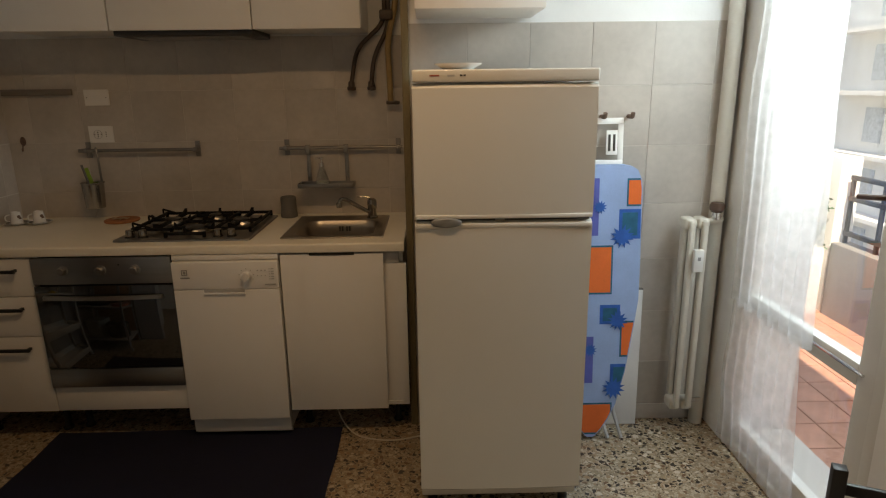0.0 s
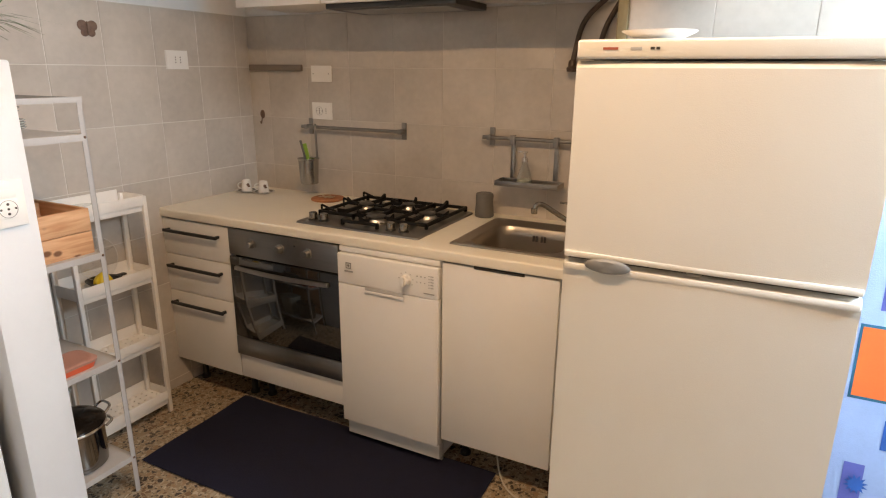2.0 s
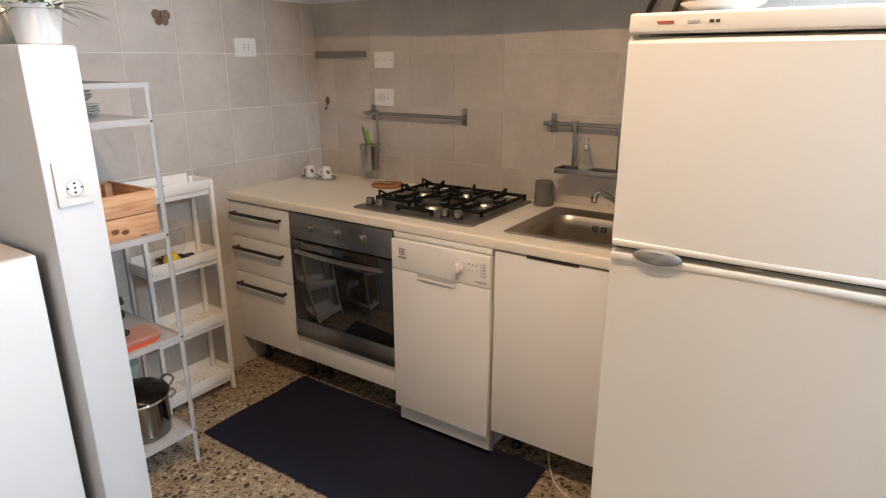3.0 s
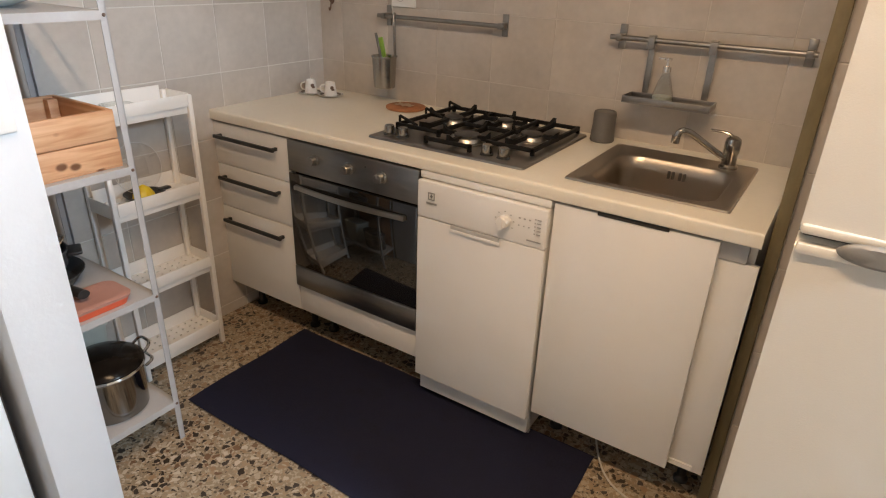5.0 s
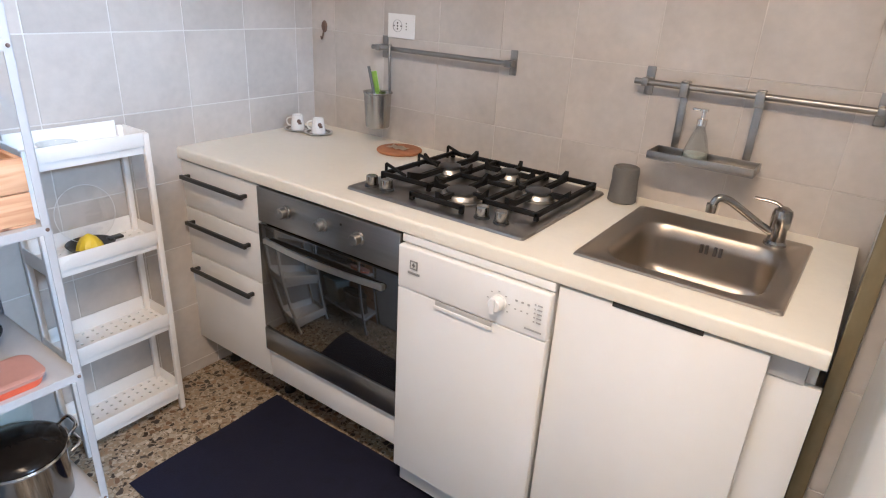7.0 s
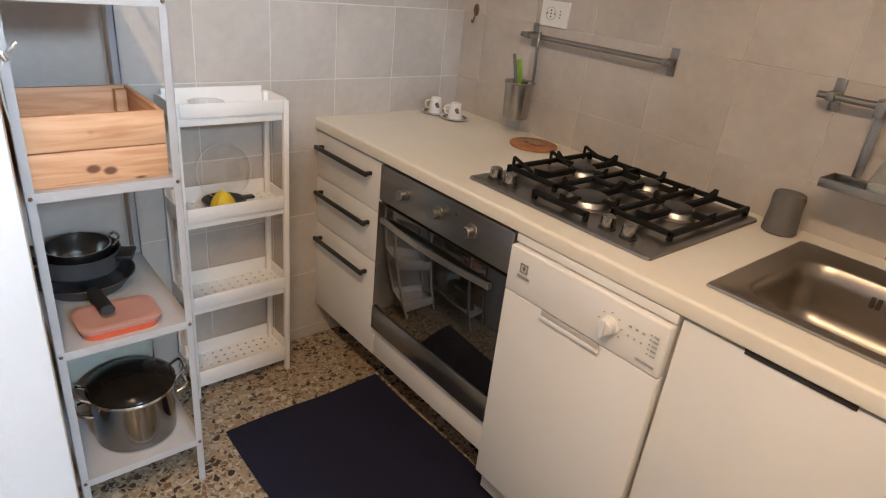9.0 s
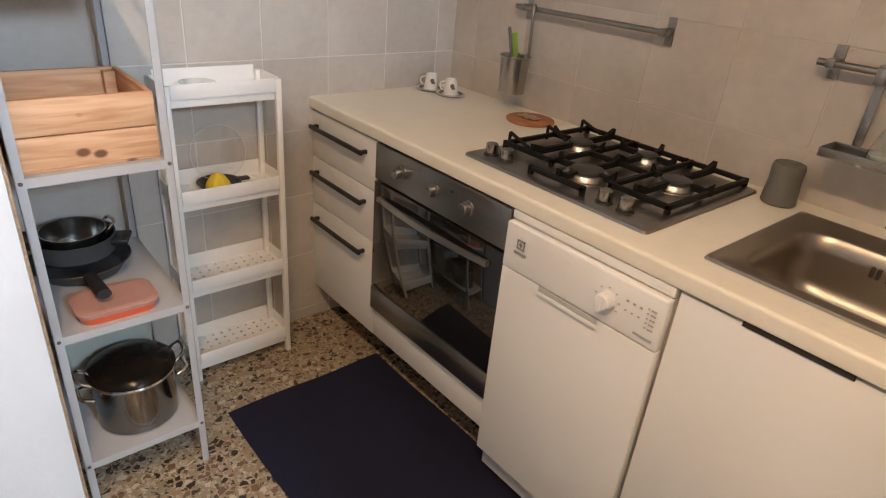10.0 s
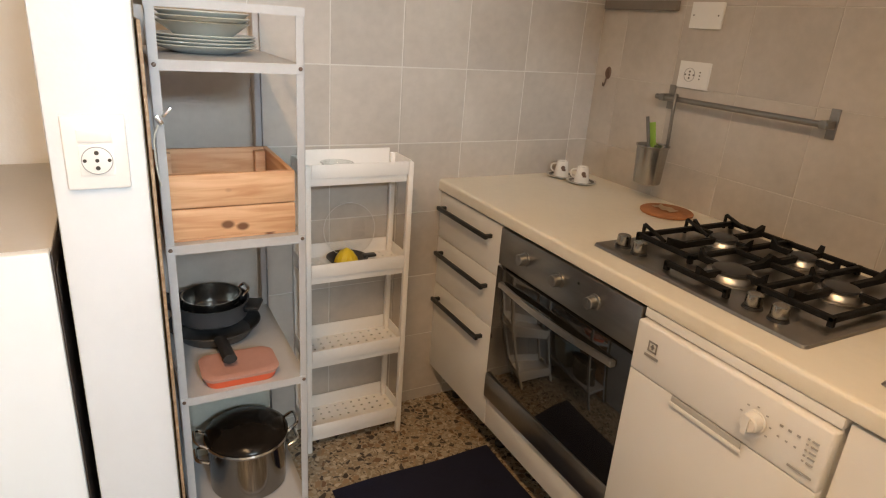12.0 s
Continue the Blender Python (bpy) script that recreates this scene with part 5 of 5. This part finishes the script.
def gas_pipes():
    t = thing("gas_pipes", (1.84, -0.05, 1.45), "dark gas pipes with end valves beside the cabinets", "pipes")
    tube_part(t, "pipe", rounded([(1.885, -0.050, 2.50), (1.885, -0.050, 1.82), (1.745, -0.045, 1.70), (1.716, -0.045, 1.545)], 0.06, 7), 0.0105, M_PIPE, 12)
    tube_part(t, "pipe", rounded([(1.905, -0.040, 2.50), (1.902, -0.040, 1.80), (1.825, -0.045, 1.66), (1.812, -0.045, 1.545)], 0.06, 7), 0.0105, M_PIPE, 12)
    tube_part(t, "pipe", rounded([(1.945, -0.055, 2.50), (1.940, -0.055, 1.90), (1.895, -0.055, 1.74), (1.902, -0.055, 1.455)], 0.06, 7), 0.014, M_BRASSPIPE, 12)
    box_part(t, "manifold", 1.862, 1.925, -0.085, -0.020, 1.828, 1.872, M_PIPE, 0.008)
    for x in (1.715, 1.811):
        lathe_part(t, "valve", [(0, 0), (0.020, 0.002), (0.022, 0.016), (0.016, 0.022), (0.015, 0.040), (0.011, 0.046), (0, 0.046)], (x, -0.045, 1.508), M_PIPE, 16)
    box_part(t, "pipe_end", 1.880, 1.945, -0.070, -0.040, 1.442, 1.460, M_PIPE, 0.005)


gas_pipes()


def floor_mat():
    t = thing("kitchen_mat", (1.02, -0.86, 0), "navy blue woven mat on the terrazzo floor", "mat")
    bm = bmesh.new()
    x0, x1, y0, y1 = 0.372, 1.668, -1.150, -0.574
    nx, ny = 40, 18
    grid = []
    for i in range(nx + 1):
        row = []
        for j in range(ny + 1):
            x, y = x0 + (x1 - x0) * i / nx, y0 + (y1 - y0) * j / ny
            y += 0.003 * math.sin(x * 9)
            row.append(bm.verts.new((x + 0.003 * math.sin(y * 14), y, 0.0058 + 0.0012 * noise.noise(Vector((x * 6, y * 6, 0))))))
        grid.append(row)
    for i in range(nx):
        for j in range(ny):
            bm.faces.new((grid[i][j], grid[i + 1][j], grid[i + 1][j + 1], grid[i][j + 1]))
    bmesh.ops.solidify(bm, geom=list(bm.faces), thickness=0.004)
    part(t, "sheet", mesh_of(bm, "sheet", M_MAT))


floor_mat()


def trailing_cable():
    t = thing("floor_cable", (1.85, -0.66, 0), "thin pale cable trailing out under the sink cabinet", "cable")
    tube_part(t, "cable", rounded([(1.60, -0.42, 0.09), (1.66, -0.55, 0.02), (1.74, -0.66, 0.005), (1.90, -0.70, 0.005), (2.03, -0.66, 0.006)], 0.08, 8), 0.0035, M_CABLE, 8)


trailing_cable()


# ---------------------------------------------------------------- beside the fridge
def ironing_board():
    t = thing("ironing_board", (2.80, -0.62, 0), "folded ironing board with a blue patterned cover", "ironing board")
    # the board's own plane: x across, z up, y out; its foot stands off the wall and its head leans on it
    lean = turned((2.778, -0.690, 0.012), -5.5, 0, 0)
    half, top = 0.192, 1.195
    right = [(half - 0.075, top), (half - 0.045, top - 0.006), (half - 0.020, top - 0.022), (half - 0.006, top - 0.055), (half, top - 0.10), (half + 0.002, 0.78), (half, 0.62), (half - 0.015, 0.51), (half - 0.046, 0.305), (half - 0.084, 0.152), (half - 0.118, 0.08), (half - 0.146, 0.035), (half - 0.172, 0.004), (half - 0.182, 0.0)]
    outline = [(x, 0, z) for x, z in right] + [(-x, 0, z) for x, z in reversed(right)]
    bm = bmesh.new()
    add_plate(bm, [lean @ Vector(p) for p in outline], (0, 0.010, 0), (0, -0.018, 0))
    bmesh.ops.bevel(bm, geom=[e for e in bm.edges if e.calc_face_angle(0) > 1.0], offset=0.006, segments=2, affect="EDGES", profile=0.5)
    part(t, "cover", mesh_of(bm, "cover", M_CLOTH), "light blue cotton cover")

    def reach(h):
        for (xa, za), (xb, zb) in zip(right, right[1:]):
            if zb <= h <= za:
                return xb + (xa - xb) * (h - zb) / max(za - zb, 1e-6)
        return right[0][0]

    def patch(name, mat, x0, x1, z0, z1, y):
        # trimmed along the board's edge
        zs = [z0 + (z1 - z0) * k / 8 for k in range(9)]
        edge = [(max(x0, -reach(h) + 0.004), min(x1, reach(h) - 0.004), h) for h in zs]
        edge = [e for e in edge if e[1] > e[0] + 0.002]
        outline = [lean @ Vector((b, y, h)) for a, b, h in edge] + [lean @ Vector((a, y, h)) for a, b, h in reversed(edge)]
        bm = bmesh.new()
        add_plate(bm, outline, (0, 0, 0), (0, -0.0006, 0))
        part(t, name, mesh_of(bm, name, mat))

    def flower(x, z, r):
        bm = bmesh.new()
        pts = []
        for k in range(24):
            a = 2 * math.pi * k / 24
            rr = r * (1.0 if k % 2 else 0.55)
            pts.append(lean @ Vector((x + rr * math.cos(a), -0.0212, z + rr * math.sin(a))))
        add_plate(bm, pts, (0, 0, 0), (0, -0.0006, 0))
        part(t, "flower_print", mesh_of(bm, "flower_print", M_PRINT_B), "blue flower print")

    for x0, x1, z0, z1 in ((0.135, 0.188, 1.03, 1.130), (-0.06, 0.070, 0.655, 0.850), (0.125, 0.190, 0.375, 0.520), (-0.06, 0.085, 0.02, 0.150), (-0.19, -0.12, 0.90, 1.06), (-0.19, -0.13, 0.25, 0.42)):
        patch("print_border", M_PRINT_T, x0 - 0.007, x1 + 0.007, z0 - 0.008, z1 + 0.008, -0.0185)
        patch("orange_patch", M_PRINT_O, x0, x1, z0, z1, -0.0192)
    for x0, x1, z0, z1 in ((0.098, 0.190, 0.885, 1.010), (0.028, 0.115, 0.515, 0.600), (0.080, 0.170, 0.235, 0.335)):
        patch("teal_patch", M_PRINT_B, x0, x1, z0, z1, -0.0185)
        patch("teal_patch", M_PRINT_T, x0 + 0.014, x1 - 0.014, z0 + 0.014, z1 - 0.014, -0.0192)
    for x0, x1, z0, z1 in ((-0.03, 0.012, 0.90, 1.14), (-0.045, 0.004, 0.25, 0.46)):
        patch("violet_patch", M_PRINT_P, x0, x1, z0, z1, -0.0185)
    for x, z, r in ((0.112, 0.895, 0.052), (0.105, 0.530, 0.045), (0.096, 0.225, 0.052), (0.016, 1.02, 0.03), (-0.01, 0.40, 0.03)):
        flower(x, z, r)
    bm = bmesh.new()
    add_box(bm, -0.120, 0.110, -0.002, 0.004, 1.196, 1.214, 0.002, m=lean)
    add_box(bm, -0.120, 0.110, -0.002, 0.004, 1.360, 1.385, 0.002, m=lean)
    add_box(bm, -0.120, -0.085, -0.002, 0.004, 1.214, 1.360, 0.002, m=lean)
    add_box(bm, 0.088, 0.110, -0.002, 0.004, 1.214, 1.360, 0.002, m=lean)
    add_box(bm, 0.040, 0.086, -0.002, 0.004, 1.235, 1.335, 0.002, m=lean)
    part(t, "iron_rest", mesh_of(bm, "iron_rest", M_CART), "white metal iron rest")
    for x in (0.052, 0.072):
        bm = bmesh.new()
        add_box(bm, x - 0.005, x + 0.005, -0.004, -0.002, 1.250, 1.318, 0.001, m=lean)
        part(t, "rest_slot", mesh_of(bm, "rest_slot", M_HOLE))
    for s in (-1, 1):
        tube_part(t, "leg", [lean @ Vector((s * 0.03, 0.02, 0.9)), lean @ Vector((s * 0.03 + 0.08, 0.018, 0.10)), (2.795 + s * 0.03 + 0.09, -0.715, 0.008)], 0.008, M_RACK, 10)
    h = thing("wall_hooks", (2.86, -0.55, 1.385), "two dark metal hooks that hold the ironing board", "hook")
    for x in (2.800, 2.912):
        bm = bmesh.new()
        add_tube(bm, rounded([(x, -0.532, 1.395), (x, -0.590, 1.395), (x, -0.596, 1.412)], 0.012), 0.009, 10)
        part(h, "hook", mesh_of(bm, "hook", M_RUST))


ironing_board()


def leaning_board():
    t = thing("propped_board", (2.87, -0.575, 0), "plain white board propped against the wall", "board")
    bm = bmesh.new()
    add_box(bm, 2.66, 3.018, -0.008, 0.008, 0.001, 0.648, 0.001, m=turned((0, -0.582, 0), -2.2, 0, 0))
    add_box(bm, 2.98, 3.018, -0.010, 0.009, 0.6482, 0.653, 0.0, m=turned((0, -0.582, 0), -2.2, 0, 0), index=1)
    part(t, "board", mesh_of(bm, "board", [M_PAINT, M_CUPGREY]))


leaning_board()


def radiator():
    t = thing("radiator", (3.16, -0.60, 0.12), "slim cream column radiator with two elements", "radiator")
    for x in (3.168, 3.222):
        bm = bmesh.new()
        for y in (-0.662, -0.580):
            add_box(bm, x - 0.011, x + 0.011, y - 0.014, y + 0.014, 0.125, 0.955, 0.006, 3)
        for za, zb in ((0.105, 0.150), (0.935, 0.982)):
            add_box(bm, x - 0.024, x + 0.024, -0.655, -0.578, za, zb, 0.012, 3)
        add_box(bm, x - 0.013, x + 0.013, -0.674, -0.570, 0.945, 0.975, 0.009, 3)
        part(t, "element", mesh_of(bm, "element", M_RADIATOR))
    box_part(t, "heat_meter", 3.172, 3.212, -0.702, -0.677, 0.765, 0.860, M_SOCKET, 0.005, "white heat meter")
    box_part(t, "meter_window", 3.186, 3.198, -0.7035, -0.7015, 0.815, 0.830, M_GREYPLASTIC, 0)
    tube_part(t, "feed_pipe", rounded([(3.240, -0.615, 0.965), (3.300, -0.615, 0.965), (3.318, -0.590, 0.965)], 0.01), 0.012, M_RADIATOR, 12)
    lathe_part(t, "valve_body", [(0, 0), (0.018, 0), (0.020, 0.01), (0.016, 0.03), (0, 0.03)], (3.285, -0.615, 0.970), M_CHROME, 20)
    lathe_part(t, "valve_knob", [(0, 0), (0.022, 0.002), (0.030, 0.012), (0.031, 0.030), (0.024, 0.042), (0, 0.046)], (3.285, -0.615, 1.000), M_BROWN, 24, "brown valve knob")
    tube_part(t, "return_pipe", [(3.240, -0.615, 0.130), (3.300, -0.600, 0.130)], 0.010, M_CHROME, 12)
    p = thing("riser_pipe", (3.305, -0.575, 0), "vertical white painted heating pipe in the corner", "pipe")
    tube_part(p, "pipe", [(3.303, -0.572, 0.0), (3.303, -0.572, CEILING - 0.001)], 0.030, M_RADIATOR, 20)


radiator()


# ---------------------------------------------------------------- balcony door
def balcony_door():
    t = thing("balcony_door", (3.40, -1.12, 0), "white glazed balcony door in two panes", "door", "", "structure")
    ys, ye, xa, xb = -1.535, -0.735, 3.372, 3.415
    for nm, y0, y1, z0, z1 in (("stile", ye - 0.070, ye, 0.055, 2.27), ("stile", ys, ys + 0.095, 0.055, 2.27), ("bottom_rail", ys + 0.095, ye - 0.070, 0.055, 0.135),
                               ("middle_rail", ys + 0.095, ye - 0.070, 0.628, 0.700), ("top_rail", ys + 0.095, ye - 0.070, 2.19, 2.27)):
        box_part(t, nm, xa, xb, y0, y1, z0, z1, M_DOORPAINT, 0.005)
    for z0, z1 in ((0.135, 0.628), (0.700, 2.19)):
        ob = box_part(t, "pane", 3.391, 3.396, ys + 0.093, ye - 0.068, z0 - 0.002, z1 + 0.002, M_GLASS, 0, "clear glass pane")
        ob.visible_shadow = False
    bm = bmesh.new()
    add_box(bm, 3.356, 3.372, ys + 0.030, ys + 0.066, 1.13, 1.27, 0.003)
    add_tube(bm, rounded([(3.356, ys + 0.048, 1.215), (3.318, ys + 0.048, 1.215), (3.312, ys + 0.13, 1.205)], 0.012), 0.008, 10)
    part(t, "handle", mesh_of(bm, "handle", M_BROWN), "dark lever handle")
    f = thing("door_frame", (3.40, -1.12, 0), "white painted frame of the balcony door", "door frame", "", "structure")
    box_part(f, "jamb", 3.352, 3.44, ye + 0.002, ye + 0.0145, 0.0, 2.3, M_DOORPAINT, 0.002)
    box_part(f, "jamb", 3.352, 3.44, ys - 0.045, ys - 0.002, 0.0, 2.3, M_DOORPAINT, 0.002)
    box_part(f, "head", 3.352, 3.44, ys - 0.002, ye + 0.002, 2.272, 2.2995, M_DOORPAINT, 0.002)
    box_part(f, "threshold", 3.352, 3.648, ys - 0.002, ye + 0.002, 0.0005, 0.050, M_GROUT, 0.004)


balcony_door()


def curtain():
    def cloth(t, z_top, z_low, width, flare, ny, nz, seed):
        bm = bmesh.new()
        grid = []
        for j in range(nz + 1):
            v = j / nz
            z = z_top - (z_top - z_low) * v
            row = []
            for i in range(ny + 1):
                f = i / ny
                y = -0.748 - (width + flare * v) * f + 0.03 * flare * math.sin(9 * v) * (1 - f)
                fold = 0.011 * math.sin(f * 46 + seed + 0.8 * math.sin(z * 2.1)) * (0.45 + 0.55 * v) + 0.006 * noise.noise(Vector((y * 9, z * 3, seed)))
                puff = 0.030 * math.sin(math.pi * min(1.0, v * 1.15)) ** 2 * (1 - f) * v
                row.append(bm.verts.new((3.328 - fold - puff, y, z + 0.008 * math.sin(f * 19 + seed) * v ** 4)))
            grid.append(row)
        for j in range(nz):
            for i in range(ny):
                bm.faces.new((grid[j][i], grid[j][i + 1], grid[j + 1][i + 1], grid[j + 1][i]))
        part(t, "cloth", mesh_of(bm, "cloth", M_CURTAIN, angle=80))

    for z_top, z_low, width, flare, nz, seed, lab in ((2.22, 0.66, 0.45, 0.07, 34, 1.0, "sheer white curtain over the upper door pane"), (0.685, 0.045, 0.47, 0.06, 18, 2.6, "sheer white curtain over the lower door pane")):
        t = thing("sheer_curtain", (3.35, -1.0, z_top), lab, "curtain", "door curtains")
        cloth(t, z_top, z_low, width, flare, 60, nz, seed)
        tube_part(t, "rod", [(3.345, -0.745, z_top + 0.005), (3.345, -1.50, z_top + 0.005)], 0.005, M_CHROME, 10)


curtain()


def metal_chair():
    t = thing("metal_chair", (3.05, -2.10, 0), "dark grey square-tube metal chair", "chair")
    w = 0.014
    m = turned((2.942, -2.0, 0), 0, 0, -24)
    for nm, x0, x1, y0, y1, z0, z1 in (("back_post", -w, w, -w, w, 0, 0.742), ("back_post", 0.36 - w, 0.36 + w, -w, w, 0, 0.742), ("leg", -w, w, -0.40 - w, -0.40 + w, 0, 0.43), ("leg", 0.36 - w, 0.36 + w, -0.40 - w, -0.40 + w, 0, 0.43),
                                       ("back_rail", w, 0.36 - w, -0.006, 0.006, 0.680, 0.706), ("back_rail", w, 0.36 - w, -0.006, 0.006, 0.56, 0.585), ("seat", -w, 0.36 + w, -0.42, 0.0, 0.4305, 0.450)):
        b = bmesh.new()
        if nm == "seat":
            add_box(b, w + 0.001, 0.36 - w - 0.001, y0, y1, z0, z1, 0.003, m=m)
        else:
            add_box(b, x0, x1, y0, y1, z0, z1, 0.002, m=m)
        part(t, nm, mesh_of(b, nm, M_POTGREY))


metal_chair()


def ceiling_lamp():
    t = thing("ceiling_lamp", (1.84, -1.78, 2.75), "white batten tube lamp hung from the ceiling", "lamp")
    box_part(t, "batten", 1.27, 2.41, -1.815, -1.745, 2.500, 2.545, M_LAMP, 0.006)
    for x in (1.50, 2.18):
        tube_part(t, "rod", [(x, -1.78, 2.545), (x, -1.78, 2.7495)], 0.005, M_LAMP, 8)


ceiling_lamp()


# ---------------------------------------------------------------- balcony and street
RAIL_END = 0.785


def balcony():
    solid("balcony_floor", 3.65, 4.95, -3.6, 2.2, -0.14, -0.022, M_GROUT, 0, "pale mortar bed of the balcony", "balcony floor", "structure")
    t = thing("balcony_rail", (4.82, -1.2, 0), "dark metal balcony railing", "railing", "", "structure")
    for z in (0.925, 0.79, 0.56):
        box_part(t, "bar", 4.805, 4.835, -3.6, RAIL_END, z - 0.015, z + 0.015, M_POTGREY, 0.003)
    for k in range(16):
        y = RAIL_END - 0.015 - 0.29 * k
        box_part(t, "post", 4.809, 4.831, y - 0.011, y + 0.011, 0.4905, 0.909, M_POTGREY, 0.002)
    solid("rail_parapet", 4.75, 4.89, -3.6, RAIL_END + 0.02, -0.0215, 0.49, M_PARAPET, 0.01, "low tan parapet, darkened as if in shade, under the balcony railing", "parapet", "structure")
    solid("balcony_parapet", 4.76, 4.90, 0.82, 2.2, -0.0215, 1.05, M_FACADE, 0.01, "pale rendered balcony parapet", "parapet", "structure")
    p = thing("plant_trough", (4.60, 1.05, 0), "stone planter box on the balcony", "planter")
    box_part(p, "trough", 4.48, 4.72, 0.80, 1.36, -0.0213, 0.45, M_FACADE, 0.012)
    bm = bmesh.new()
    rnd = random.Random(8)
    for k in range(700):
        o = Vector((rnd.uniform(4.47, 4.73), rnd.uniform(0.80, 1.36), 0.45 + 0.50 * rnd.random() ** 1.4))
        d = Vector((rnd.uniform(-1, 1), rnd.uniform(-1, 1), rnd.uniform(-0.3, 1))).normalized() * rnd.uniform(0.03, 0.06)
        s = d.cross(Vector((0.3, 0.2, 1))).normalized() * 0.014
        bm.faces.new([bm.verts.new(o), bm.verts.new(o + d * 0.5 + s), bm.verts.new(o + d), bm.verts.new(o + d * 0.5 - s)])
    part(p, "foliage", mesh_of(bm, "foliage", M_LEAF), "loose green foliage")
    solid("ground", -60, 160, -120, 120, -9.2, -9.0, M_GROUND, 0, "grey street ground far below", "ground", "structure")


balcony()


def far_house():
    t = thing("apartment_house", (24, 6, -9), "pale apartment house across the street", "building")
    box_part(t, "wall", 24.0, 34.0, -26, 34, -9.0, 13.0, M_FACADE, 0)
    box_part(t, "roof", 23.5, 34.5, -26.4, 34.4, 13.0, 13.5, M_TERRACOTTA, 0)
    for row in range(7):
        for col in range(15):
            y, z = -24 + 3.9 * col, -7.4 + 3.0 * row
            box_part(t, "window", 23.95, 24.02, y, y + 1.3, z, z + 1.7, M_WINDOWFAR, 0)
    for row in range(6):
        box_part(t, "balcony_slab", 22.9, 23.99, -22, 30, -5.1 + 3.0 * row, -4.9 + 3.0 * row, M_FACADE, 0)


far_house()


# ---------------------------------------------------------------- wall tiles and balcony tiles
def tile_mesh(w, h, thick=0.006, cut=0.0008):
    bm = bmesh.new()
    add_box(bm, -w / 2, w / 2, -h / 2, h / 2, 0, thick, 0)
    top = [e for e in bm.edges if all(v.co.z > thick - 1e-6 for v in e.verts)]
    bmesh.ops.bevel(bm, geom=top, offset=cut, segments=1, affect="EDGES")
    return mesh_of(bm, "tile", M_TILE, smooth=False)


TILES = {}


def lay(parent, frame_m, us, vs, gap=0.0026):
    """Tiles between the joint lines us and vs of a wall plane: x across, y up, z out."""
    for u0, u1 in zip(us, us[1:]):
        for v0, v1 in zip(vs, vs[1:]):
            w, h = u1 - u0 - gap, v1 - v0 - gap
            if w < 0.01 or h < 0.01:
                continue
            key = (round(w, 4), round(h, 4))
            if key not in TILES:
                TILES[key] = tile_mesh(*key)
            ob = new("tile", TILES[key])
            ob.parent = parent
            rnd = random.Random(int(u0 * 977 + v0 * 3571))
            ob.matrix_basis = frame_m @ pose((u0 + u1) / 2, (v0 + v1) / 2, 0.0006 + 0.0005 * rnd.random(), rnd.uniform(-0.12, 0.12), rnd.uniform(-0.12, 0.12), 0)


def joints(a, b, start, pitch):
    """Joint lines at start + k pitch between a and b, with both ends."""
    k0 = math.ceil((a - start) / pitch + 1e-6)
    out = [a]
    while start + k0 * pitch < b - 1e-6:
        out.append(start + k0 * pitch)
        k0 += 1
    return out + [b]


ROWS_Z = joints(0.0, 1.765, 1.765, 0.2455)
solid("grout_north", 0.0, 1.999, -0.0052, -0.0001, 0.0, 1.765, M_GROUT, 0, "pale grout bed of the tiles", "grout", "structure")
solid("grout_west", 0.0001, 0.0052, -1.596, -0.0055, 0.0, 1.765, M_GROUT_WHITE, 0, "pale grout bed of the tiles", "grout", "structure")
solid("grout_jut", 2.012, 3.349, -0.5352, -0.5301, 0.0, 1.765, M_GROUT, 0, "pale grout bed of the tiles", "grout", "structure")
lay(wall_back, turned((0, -0.0002, 0), 90, 0, 0), joints(0.0, 1.998, 0.130, 0.25), ROWS_Z)
lay(wall_left, turned((0.0002, 0, 0), 0, 0, 90) @ pose(0, 0, 0, 90, 0, 0), joints(-1.598, -0.007, -0.094, 0.238), ROWS_Z, 0.0038)
lay(wall_jut, turned((0, -0.5302, 0), 90, 0, 0), joints(2.013, 3.349, 2.245, 0.2515), ROWS_Z)


def balcony_tiles():
    floor = bpy.data.objects["balcony_floor"]
    bm = bmesh.new()
    add_box(bm, 0.003, 0.197, 0.003, 0.197, 0, 0.012, 0.002, 1)
    me = mesh_of(bm, "balcony_tile", M_TERRACOTTA)
    for i in range(6):
        for j in range(18):
            ob = new("paving_tile", me)
            ob.parent = floor
            ob.location = (3.66 + 0.2 * i, -2.6 + 0.2 * j, -0.0215)


balcony_tiles()
